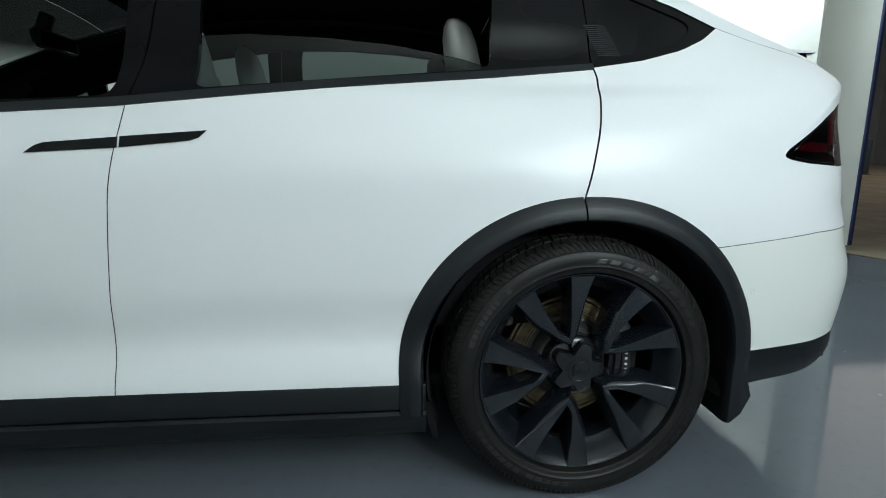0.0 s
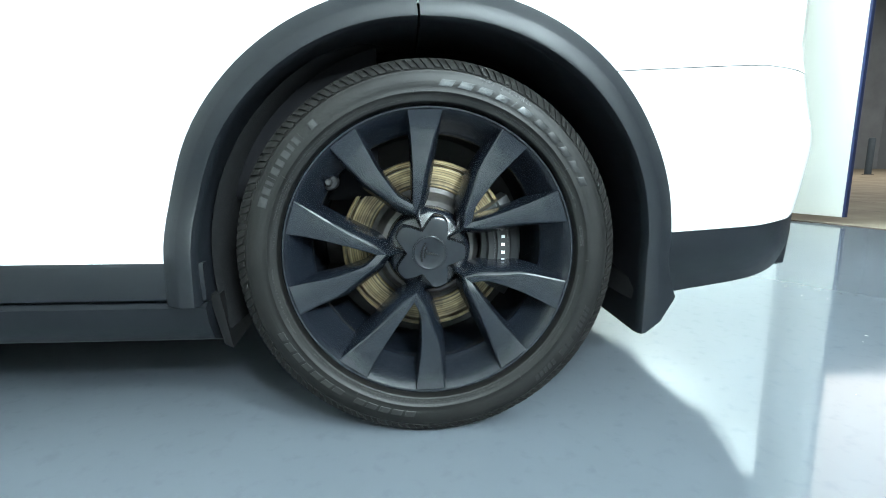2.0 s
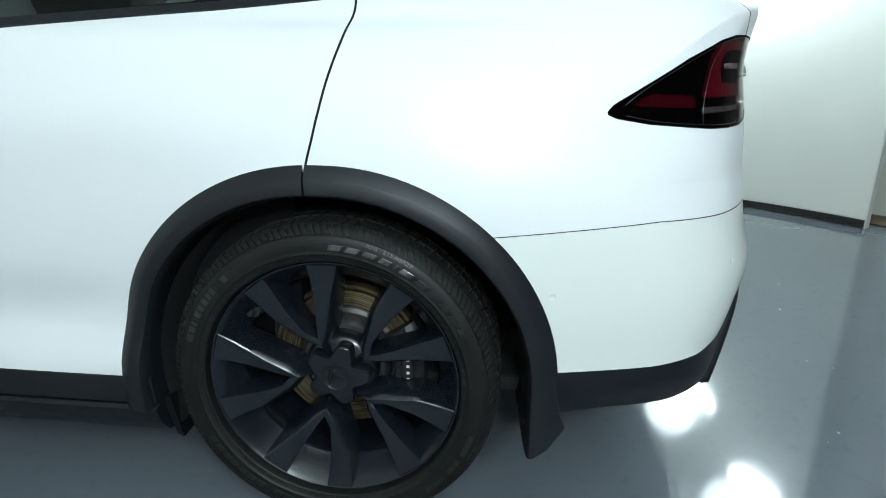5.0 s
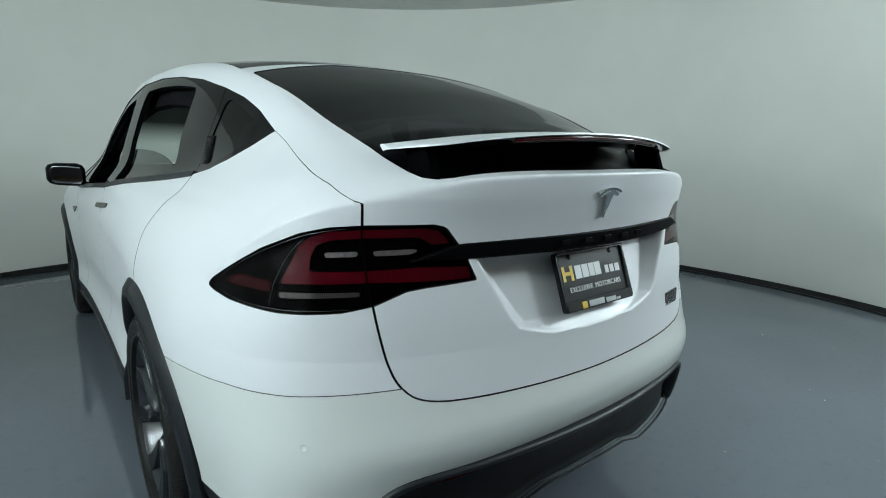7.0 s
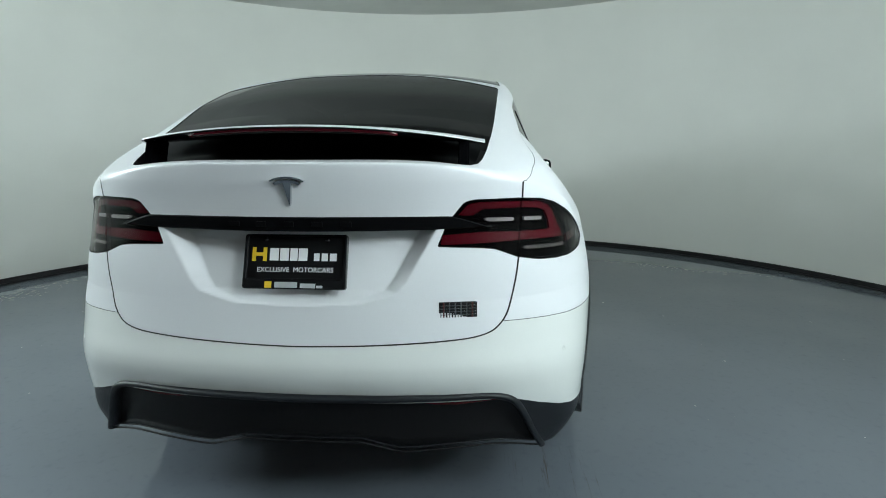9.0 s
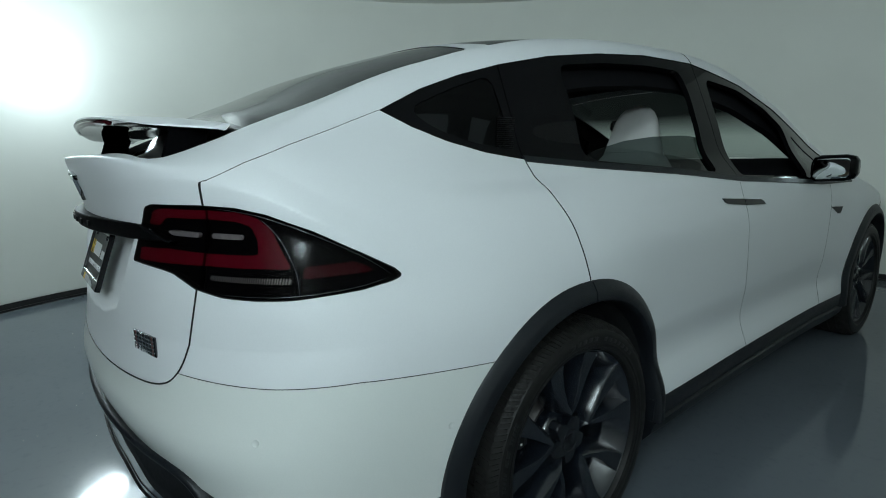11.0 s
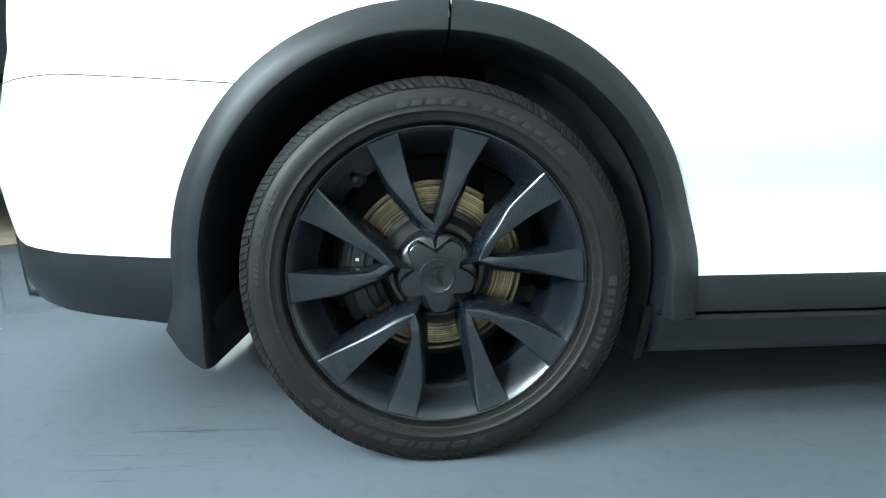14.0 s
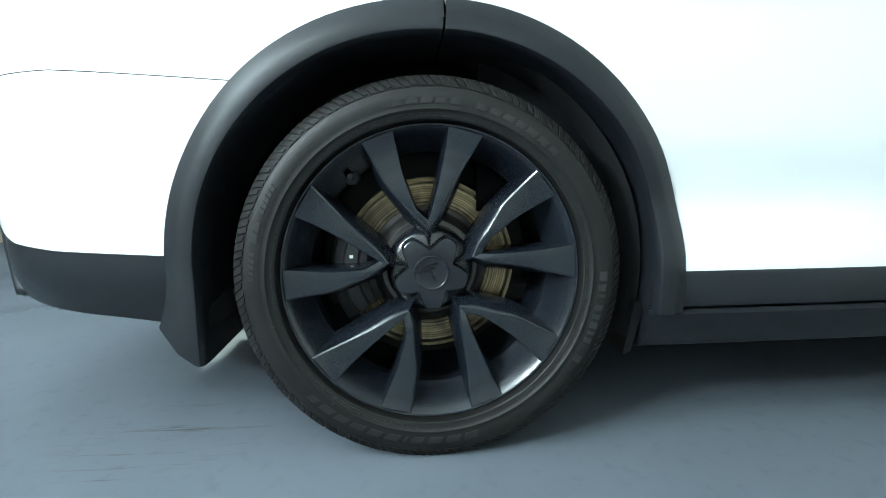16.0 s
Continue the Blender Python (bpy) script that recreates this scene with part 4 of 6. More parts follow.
vs, fs = ring_frame(0.141, 0.0605, 0.1515, 0.079, 0.010, -0.006, 0.007)
mesh_from("plate_frame", vs, fs, PLATE_FRAME, plate, "satin black plate frame", sharp=40)
YELLOW = simple("plate_yellow", (0.75, 0.50, 0.03), 0.4, vary=0.08)
WHITE_INK = simple("plate_white", (0.80, 0.80, 0.80), 0.4, vary=0.03)
GREY_INK = simple("plate_grey", (0.42, 0.43, 0.44), 0.4, vary=0.03)
for bx, bw, by, bh, mat in ((-0.124, 0.011, 0.021, 0.040, YELLOW), (-0.0915, 0.011, 0.021, 0.040, YELLOW), (-0.108, 0.024, 0.021, 0.010, YELLOW),
                            (-0.0640, 0.026, 0.021, 0.036, WHITE_INK), (-0.0340, 0.026, 0.021, 0.036, WHITE_INK), (-0.0060, 0.022, 0.021, 0.036, WHITE_INK), (0.0210, 0.026, 0.021, 0.036, WHITE_INK),
                            (0.0615, 0.016, 0.014, 0.022, WHITE_INK), (0.0850, 0.018, 0.014, 0.022, WHITE_INK), (0.1100, 0.020, 0.014, 0.022, WHITE_INK),
                            (-0.074, 0.020, -0.0675, 0.018, YELLOW), (-0.022, 0.066, -0.0675, 0.016, GREY_INK), (0.042, 0.044, -0.0695, 0.013, GREY_INK), (0.076, 0.018, -0.0720, 0.007, GREY_INK)):
    part("mark_bar", box(bw, bh, 0.001, pose(bx, by, 0.008 if by < -0.06 else 0.0008)), mat, plate, smooth=False)
letters("EXCLUSIVE  MOTORCARS", 0.0195, pose(0.0, -0.024, 0.0016), WHITE_INK, plate, "plate_lettering")
for bx in (-0.09, 0.09):
    vs, fs = revolve([(0.0, 0.007), (0.003, 0.0068), (0.0045, 0.005), (0.005, 0.0)], 14)
    b = mesh_from("plate_screw", [(y, z + 0.064, x) for x, y, z in vs], fs, CHROME_DARK, plate)
    b.location.x = bx

# striped badge on the tailgate
def badge():
    x0, z0 = 0.468, 0.777
    m = Matrix.Translation((x0, surf_y(x0, z0), z0)) @ pose(0, 0, 0, 0, 0, 11.5)
    base = part("badge", box(0.112, 0.004, 0.047, None, 0.001), CHROME_DARK, GATE_PANEL, "small striped black and silver badge", smooth=False)
    base.matrix_local = m
    for i in range(13):
        part("badge_stripe", box(0.0042 if i % 3 else 0.0026, 0.002, 0.044, pose(-0.0504 + 0.0084 * i, -0.0028, 0), 0.0004), BADGE_RED if i in (1, 11) else CHROME_GREY if i % 2 else CHROME_DARK, base, smooth=False)
    for dz in (-0.0135, -0.0045, 0.0045, 0.0135):
        part("badge_rail", box(0.104, 0.002, 0.0022, pose(0, -0.0034, dz), 0.0004), CHROME_GREY, base, smooth=False)


badge()

# parking sensors
for s in (1, -1):
    for sx, sy, sz, rz in ((0.936, -0.465, 0.578, -12), (0.797, -0.863, 0.624, -47)):
        vs, fs = revolve([(-0.004, 0.0085), (0.0004, 0.0085), (0.0007, 0.0079), (0.0001, 0.0075), (0.0003, 0.0)], 20)
        o = mesh_from("parking_sensor", vs, fs, PAINT_PLASTIC, BUMPER)
        nn = normals(np.array([[sx, sy, sz]]))[0]
        p = np.array([[sx, sy, sz]])
        for _ in range(4):
            p = p - normals(p) * field(p)[:, None]
        o.matrix_local = Matrix.Translation((s * p[0][0], p[0][1], p[0][2])) @ Vector((s * nn[0], nn[1], nn[2])).to_track_quat("X", "Z").to_matrix().to_4x4()

# diffuser: raised rim round a dark panel
DIF = [(0.0, 0.512), (0.20, 0.513), (0.43, 0.512), (0.555, 0.510), (0.615, 0.497), (0.648, 0.470), (0.675, 0.42), (0.704, 0.355), (0.735, 0.293)]
LOW = [(0.735, 0.293), (0.60, 0.332), (0.45, 0.336), (0.32, 0.334), (0.28, 0.339), (0.20, 0.363), (0.16, 0.368), (0.0, 0.368)]


def dif_y(x, z):
    return -1.036 + 0.24 * abs(x) ** 2.2 + (0.09 + 0.155 * (abs(x) / 0.735) ** 4) * (0.52 - z)


def tube_path(pts, ra, rb):
    pts = [np.array(p) for p in pts]

    def sec(i, p):
        a, b = pts[max(i - 1, 0)], pts[min(i + 1, len(pts) - 1)]
        t = (b - a) / (np.linalg.norm(b - a) + 1e-9)
        u = np.cross(t, [0, 1, 0])
        u /= np.linalg.norm(u) + 1e-9
        w = np.cross(u, t)
        return [tuple(p + u * ra * math.cos(k * math.pi / 4) + w * rb * math.sin(k * math.pi / 4)) for k in range(8)]
    return sweep(pts, sec)


def dense(pts, n=5):
    pts = np.array(pts)
    t = np.arange(len(pts))
    tt = np.linspace(0, len(pts) - 1, (len(pts) - 1) * n + 1)
    return np.stack([hermite(t, pts[:, 0], tt), hermite(t, pts[:, 1], tt)], 1)


def on_corner(a, z, out=0.0):
    """Point of the skin at an angle round the rear corner and a height."""
    c, n = math.cos(radians(a)), math.sin(radians(a))
    lo, hi = 0.1, 1.2
    for _ in range(30):
        m = (lo + hi) / 2
        lo, hi = (m, hi) if field(np.array([[0.35 + m * c, -0.45 - m * n, z]]))[0] < 0 else (lo, m)
    return 0.35 + (lo + out) * c, -0.45 - (lo + out) * n, z


EDGE_TOP = dense([(51.5, 1.086), (47, 1.081), (40, 1.067), (30, 1.031), (20, 0.984), (14.5, 0.949)], 4)
EDGE_LOW = dense([(51.5, 0.914), (42, 0.911), (35, 0.911), (26, 0.916), (20, 0.922), (15, 0.931)], 4)
CREASE = dense([(33.2, 0.912), (33.9, 0.96), (36.2, 1.01), (38.4, 1.040), (41.0, 1.064)], 4)
for s in (1, -1):
    for name, line, lab in (("lens_edge", EDGE_TOP, "thin bright edge of the lens"), ("lens_edge", EDGE_LOW, "thin bright edge of the lens"), ("lens_crease", CREASE, "thin bright crease of the lens")):
        vs, fs = tube_path([(s * x, y, z) for x, y, z in (on_corner(a, z, -0.0006) for a, z in line)], 0.0008, 0.0008)
        mesh_from(name, vs, fs, CHROME_DARK, CORNER_LAMPS[s], lab)

top = dense(DIF)
full = [(-x, z) for x, z in top[::-1]] + [tuple(p) for p in top[1:]]
low = dense(LOW)
lowf = [(x, z) for x, z in low] + [(-x, z) for x, z in low[::-1][1:]]
rim_pts = [np.array((x, dif_y(x, z), z)) for x, z in full]


def rim_sec(i, p):
    a, b = rim_pts[max(i - 1, 0)], rim_pts[min(i + 1, len(rim_pts) - 1)]
    t = (b - a) / np.linalg.norm(b - a)
    u = np.array([t[2], 0, -t[0]])
    u = u / (np.linalg.norm(u) + 1e-9)
    if u[2] < 0 and abs(p[0]) < 0.5:
        u = -u
    if abs(p[0]) >= 0.5 and u[0] * p[0] < 0:
        u = -u
    out = []
    for du, dy in ((-0.010, -0.006), (-0.004, -0.015), (0.005, -0.015), (0.010, -0.006), (0.009, 0.02), (0.001, 0.05), (-0.012, 0.05), (-0.012, 0.02)):
        out.append(tuple(p + u * du + np.array([0, dy, 0])))
    return out


vs, fs = sweep(rim_pts, rim_sec)
diffuser = mesh_from("diffuser_rim", vs, fs, TRIM, car, "matt black raised diffuser rim")
vs, fs = tube_path([(x, dif_y(x, z), z) for x, z in lowf], 0.0025, 0.004)
mesh_from("diffuser_edge", vs, fs, TRIM_DARK, diffuser)
vs, fs = tube_path([(x * 0.985, dif_y(x, z) + 0.004, z + 0.011) for x, z in lowf], 0.0014, 0.002)
mesh_from("diffuser_line", vs, fs, TRIM, diffuser)
vs, fs = [], []
cols = 41
for i in range(cols):
    x = -0.728 + 1.456 * i / (cols - 1)
    ax = abs(x)
    zt = np.interp(ax, [p[0] for p in DIF], [p[1] for p in DIF])
    zb = np.interp(ax, [p[0] for p in LOW[::-1]], [p[1] for p in LOW[::-1]])
    for k in range(7):
        z = zt + (zb - zt) * k / 6
        vs.append((x, dif_y(x, z) + 0.022 + 0.010 * math.sin(math.pi * k / 6), z))
    vs.append((x, dif_y(x, zb) + 0.30, zb - 0.02))
for i in range(cols - 1):
    for k in range(7):
        fs.append((i * 8 + k, i * 8 + k + 1, i * 8 + 9 + k, i * 8 + 8 + k))
mesh_from("diffuser_panel", vs, fs, TRIM_DARK, diffuser)
for s in (1, -1):
    outline = [(0.33, 0.497), (0.40, 0.482), (0.47, 0.478), (0.59, 0.484), (0.60, 0.495), (0.47, 0.500)]
    vs = [(s * x, dif_y(x, z) + 0.014, z) for x, z in outline] + [(s * x, dif_y(x, z) + 0.03, z) for x, z in outline]
    k = len(outline)
    fs = [tuple(range(k))] + [(i, (i + 1) % k, k + (i + 1) % k, k + i) for i in range(k)]
    mesh_from("reflector", vs, fs, REDREFL, diffuser, "dark red bumper reflector", smooth=False)

# ---- raised spoiler ----
def wing():
    xs = np.linspace(-0.54, 0.54, 49)

    def sec(i, x):
        u = abs(x) / 0.54
        lead = -0.715 - 0.055 * u ** 2.5
        trail = -1.005 + 0.10 * u ** 2.4
        if u > 0.86:
            k = ((u - 0.86) / 0.14) ** 1.6
            mid = (lead + trail) / 2
            lead, trail = lead + (mid - lead) * 0.05 * k, trail + (lead - trail) * 0.74 * k
        zl = 1.284 - 0.020 * u ** 2
        zt = 1.300 - 0.044 * u ** 2.1
        th = 0.026 * (1 - 0.72 * u ** 3)
        ring = []
        for q in range(9):
            f = q / 8
            y = lead + (trail - lead) * f
            ring.append((x, y, zl + (zt - zl) * f + 0.010 * (1 - 0.7 * u ** 4) * math.sin(math.pi * f) ** 0.8))
        ring.append((x, trail - 0.001, zt - 0.004))
        ring.append((x, trail + 0.014, zt - th * 0.8))
        for q in range(1, 5):
            f = q / 5
            y = trail + 0.014 + (lead - trail - 0.014) * f
            ring.append((x, y, zt - th * 0.8 + (zl - zt + th * 0.62) * f - 0.006 * math.sin(math.pi * f) ** 0.7))
        ring.append((x, lead + 0.001, zl - 0.004))
        return ring
    return sweep(list(xs), sec)


vs, fs = wing()
spoiler = mesh_from("spoiler", vs, fs, PAINT, car, "white raised rear spoiler with black underside", sharp=40)
me = spoiler.data
me.materials.append(GLOSS)
for p in me.polygons:
    if p.normal.z < -0.25 or p.normal.y > 0.35:
        p.material_index = 1
vs, fs = sweep(list(np.linspace(-0.30, 0.30, 25)), lambda i, x: [(x, -1.007 + 0.10 * (abs(x) / 0.54) ** 2.4 + dy, 1.300 - 0.044 * (abs(x) / 0.54) ** 2.1 + dz) for dy, dz in ((0.0035, -0.010), (0.009, -0.018), (0.02, -0.014), (0.012, -0.007))])
mesh_from("brake_light", vs, fs, DARK_RED, spoiler, "dark red high brake light strip")
for s in (1, -1):
    vs, fs = sweep([1.15, 1.19, 1.225, 1.262], lambda i, z: [(s * (0.478 + dx), -0.885 + (z - 1.15) * 0.35 + dy, z) for dx, dy in ((-0.012, -0.035), (0.012, -0.035), (0.016, 0.0), (0.012, 0.045), (-0.012, 0.045), (-0.016, 0.0))])
    mesh_from("strut", vs, fs, LAMP_BODY, spoiler, "black spoiler strut", sharp=40)

# ---- wheel arches ----
def flare(cy, a0, a1, s, name="wheel_arch_trim", drop0=0.0, drop1=0.0, label="matt black plastic wheel arch trim"):
    """Band round an arch between two angles (0 is forward, 90 up), with straight legs below the axle line."""
    steps = [("leg0", drop0 * (1 - k / 4)) for k in range(4)] if drop0 else []
    n = max(4, int(abs(a1 - a0) / 3))
    steps += [("arc", a0 + (a1 - a0) * k / n) for k in range(n + 1)]
    steps += [("leg1", drop1 * k / 10) for k in range(1, 11)] if drop1 else []
    prof = ((0.480, -0.008), (0.4790, 0.001), (0.4765, 0.0035), (0.4535, 0.0165), (0.4500, 0.0178), (0.4290, 0.0210), (0.4240, 0.0198), (0.4195, 0.0130), (0.4165, -0.005), (0.412, -0.055), (0.405, -0.22), (0.45, -0.22), (0.47, -0.03))

    def sec(i, st):
        kind, v = st
        ring_ = []
        for r, dx in prof:
            if kind == "arc":
                a = radians(v)
                swell = 0.011 * math.sin(2 * a) if math.cos(a) > 0 else 0.0
                y, z = cy + (r + swell + 0.018 * max(0.0, math.cos(a)) ** 1.2) * math.cos(a), ARCH[1] + (r + swell) * math.sin(a)
            else:
                sg = 1 if kind == "leg0" else -1
                fall, out = v, 0.0
                if kind == "leg1" and drop1 > 0.1:
                    q = max(0.0, (r - 0.42) / 0.06)
                    fall = v * (1 - 0.44 * q ** 1.7 - 0.05 * max(0.0, 0.4165 - r) / 0.01)
                    out = 0.022 * q * (v / drop1) ** 2
                    dx = dx - 0.012 * max(0.0, v / drop1 - 0.6) ** 1.5
                y, z = cy + sg * (r + out + (0.018 if sg > 0 else 0.0)), ARCH[1] - fall
            zz = max(z, 0.36)
            x = surf_x(min(max(cy - 0.42, y), cy + 0.44), zz)
            ring_.append((s * (x + dx), y, z))
        return ring_
    vs, fs = sweep(steps, sec)
    if s < 0:
        fs = [f[::-1] for f in fs]
    return mesh_from(name, vs, fs, TRIM, car, label, sharp=32)


for s in (1, -1):
    flare(ARCH[0], 0, 85.9, s, drop0=0.085)
    flare(ARCH[0], 86.5, 180, s, drop1=0.170)
    flare(2.966, 0, 180, s, drop0=0.12, drop1=0.085)
    for cy in (ARCH[0], 2.966):
        prof = [(0.905, 0.424), (0.88, 0.418), (0.80, 0.412), (0.62, 0.41), (0.60, 0.38), (0.60, 0.05)]
        vs, fs = revolve(prof, 60, arc=(-20, 194))
        mesh_from("arch_liner", [(s * a, b + cy, c + ARCH[1]) for a, b, c in vs], fs if s > 0 else [f[::-1] for f in fs], LINER, car, "black fibre wheel arch liner", sharp=40)

# ---- sills ----
def sill(s):
    ys = list(np.linspace(0.420, 2.54, 30))

    def up(i, y):
        x = surf_x(y, 0.36)
        return [(s * (x - 0.02), y, 0.357), (s * (x - 0.001), y, 0.357), (s * (x + 0.002), y, 0.35), (s * (x - 0.004), y, 0.286), (s * (x - 0.012), y, 0.281), (s * (x - 0.06), y, 0.281)]

    def lo(i, y):
        x = surf_x(y, 0.36)
        return [(s * (x - 0.05), y, 0.279), (s * (x - 0.006), y, 0.279), (s * (x + 0.003), y, 0.272), (s * (x - 0.008), y, 0.235), (s * (x - 0.035), y, 0.20), (s * (x - 0.09), y, 0.178), (s * (x - 0.25), y, 0.178)]
    for nm, f, lab in (("sill_trim", up, "matt black door sill trim"), ("rocker_panel", lo, "matt black lower rocker panel")):
        vs, fs = sweep(ys, f)
        mesh_from(nm, vs, fs if s < 0 else [g[::-1] for g in fs], TRIM, car, lab, sharp=35)
    # small deflector ahead of the rear wheel
    vs, fs = sweep([0, 1, 2], lambda i, k: [(s * (0.915 - 0.15 * k), 0.425 + 0.012 * k, 0.29), (s * (0.912 - 0.15 * k), 0.402, 0.188 + 0.006 * k), (s * (0.912 - 0.15 * k), 0.386, 0.180 + 0.006 * k), (s * (0.915 - 0.15 * k), 0.405, 0.29)])
    mesh_from("air_deflector", vs, fs, TRIM_DARK, car, "black plastic deflector ahead of the wheel", sharp=35)


for s in (1, -1):
    sill(s)
part("underbody", box(1.3, 3.9, 0.05, pose(0, 1.3, 0.235), 0.01), DARK, car, "black underbody tray", smooth=False)
part("boot_floor", box(1.30, 0.40, 0.12, pose(0, -0.58, 0.325), 0.03), DARK, car, "black rear underbody", smooth=False)


# ---- door handles, repeaters, mirrors ----
def plate_on_side(name, outline, off, mat, parent, s, label=""):
    """A thin plate that follows the body side, from an outline of (y, z)."""
    pts = [(s * (surf_x(y, z) + off), y, z) for y, z in outline]
    inn = [(s * (surf_x(y, z) - 0.004), y, z) for y, z in outline]
    k = len(outline)
    fs = [tuple(range(k))] + [(i, (i + 1) % k, k + (i + 1) % k, k + i) for i in range(k)]
    me_v = pts + inn
    if s > 0:
        fs = [f[::-1] for f in fs]
    return mesh_from(name, me_v, fs, mat, parent, label, smooth=False)


for k, s in enumerate((1, -1)):
    rd, fd = REAR_DOOR[k], FRONT_DOOR[k]
    plate_on_side("door_handle", [(0.926, 1.005), (1.122, 0.992), (1.124, 0.967), (0.968, 0.981), (0.945, 0.988)], 0.004, HANDLE, rd, s, "flush black door handle")
    plate_on_side("door_handle", [(1.128, 0.991), (1.29, 0.979), (1.31, 0.972), (1.333, 0.956), (1.13, 0.966)], 0.004, HANDLE, fd, s, "flush black door handle")
    plate_on_side("side_repeater", [(2.20, 0.882), (2.36, 0.872), (2.33, 0.838), (2.30, 0.838)], 0.005, GLOSS, FENDER[k], s, "gloss black side camera repeater")


def superloft(sections, n=20, e=2.6):
    """A rounded solid from sections (centre, half sizes along two axes given as vectors)."""
    vs, fs = [], []
    for c, u, w in sections:
        c, u, w = Vector(c), Vector(u), Vector(w)
        for k in range(n):
            a = 2 * math.pi * k / n
            ca, sa = math.cos(a), math.sin(a)
            vs.append(tuple(c + u * math.copysign(abs(ca) ** (2 / e), ca) + w * math.copysign(abs(sa) ** (2 / e), sa)))
    m = len(sections)
    for i in range(m - 1):
        for k in range(n):
            b = (k + 1) % n
            fs.append((i * n + k, i * n + b, (i + 1) * n + b, (i + 1) * n + k))
    fs.append(tuple(range(n))[::-1])
    fs.append(tuple((m - 1) * n + k for k in range(n)))
    return vs, fs


for s in (1, -1):
    secs = []
    for f, w, h, d in ((0.0, 0.55, 0.55, 0.5), (0.06, 0.85, 0.85, 0.8), (0.2, 1, 1, 1), (0.75, 1, 1, 1), (0.93, 0.9, 0.85, 0.85), (1.0, 0.6, 0.55, 0.5)):
        x = 0.885 + 0.188 * f
        secs.append(((s * x, 1.985 + 0.012 * f, 1.085 + 0.010 * f), (0, 0.052 * d, 0), (0, 0, 0.069 * h * (1.0 - 0.08 * f))))
    vs, fs = superloft(secs, 24, 3.2)
    mir = mesh_from("door_mirror", vs, fs if s < 0 else [f[::-1] for f in fs], GLOSS, car, "gloss black folding door mirror", sharp=50)
    vs, fs = superloft([((s * (0.905 + 0.145 * f), 1.927 + 0.013 * f, 1.084 + 0.010 * f), (0, 0.002, 0), (0, 0, 0.050 * h)) for f, h in ((0, 0.7), (0.08, 0.95), (0.5, 1), (0.92, 0.95), (1, 0.7))], 16, 3.5)
    mesh_from("mirror_glass", vs, fs, MIRROR, mir, "silvered mirror glass", sharp=50)
    vs, fs = sweep([0.80, 0.86, 0.92], lambda i, x: [(s * x, 2.03, 1.005 + 0.012 * i), (s * x, 2.07, 1.01 + 0.012 * i), (s * x, 2.06, 1.03 + 0.012 * i), (s * x, 1.99, 1.03 + 0.012 * i)])
    mesh_from("mirror_arm", vs, fs, GLOSS, mir, sharp=40)

# headlamps and air intake of the unseen nose
HEAD = polygon([(2.98, 0.80), (3.3, 0.84), (3.75, 0.76), (3.80, 0.70), (3.3, 0.74)], gy, gz)
panel("headlamp", GLOSS, car, HEAD, offset=0.003)


# ---- wheels ----
W_CACHE = {}


def wpart(key, name, make, mat, parent, m=None, label="", sharp=35):
    if key not in W_CACHE:
        vs, fs = make()
        o = mesh_from(name, vs, fs, mat, parent, label, sharp=sharp)
        W_CACHE[key] = o.data
    else:
        o = new(name, W_CACHE[key])
        o.parent = parent
        if label:
            o["label"] = label
    if m is not None:
        o.matrix_local = m
    return o


def barrel():
    """Rim lip, dished face between the spokes, then the deep barrel."""
    return revolve([(0.1150, 0.2730), (0.1120, 0.2700), (0.1050, 0.2648), (0.0950, 0.2582), (0.0830, 0.2512), (0.0700, 0.2440), (0.0600, 0.2380), (0.0545, 0.2342), (0.0510, 0.2312), (0.0470, 0.2296), (0.0400, 0.2288), (-0.06, 0.2260), (-0.13, 0.2285), (-0.135, 0.26)], 144)


def rim_face():
    return revolve([(0.1150, 0.2731), (0.1166, 0.2742), (0.1170, 0.2772), (0.1152, 0.2790), (0.108, 0.2795)], 144)


# one V of arms: outer edge and inner edge of each face as (radial, lateral), from the hub to the rim
ARM_A = ([0, 0.12, 0.22, 0.40, 0.58, 0.72, 0.88, 1.0],
         [(0.0834, 0.0), (0.098, 0.0165), (0.110, 0.0275), (0.138, 0.0465), (0.168, 0.0715), (0.190, 0.0820), (0.226, 0.0975), (0.2500, 0.1085)],
         [(0.1030, 0.0), (0.115, 0.0115), (0.126, 0.0212), (0.150, 0.0287), (0.185, 0.0393), (0.210, 0.0440), (0.243, 0.0490), (0.2680, 0.0525)])
ARM_B = ([0, 0.12, 0.25, 0.45, 0.65, 0.85, 1.0],
         [(0.0834, 0.0), (0.100, 0.0130), (0.118, 0.0245), (0.147, 0.0400), (0.185, 0.0635), (0.224, 0.0895), (0.2500, 0.1075)],
         [(0.1030, 0.0), (0.114, 0.0040), (0.130, 0.0095), (0.160, 0.0192), (0.200, 0.0310), (0.240, 0.0410), (0.2695, 0.0460)])


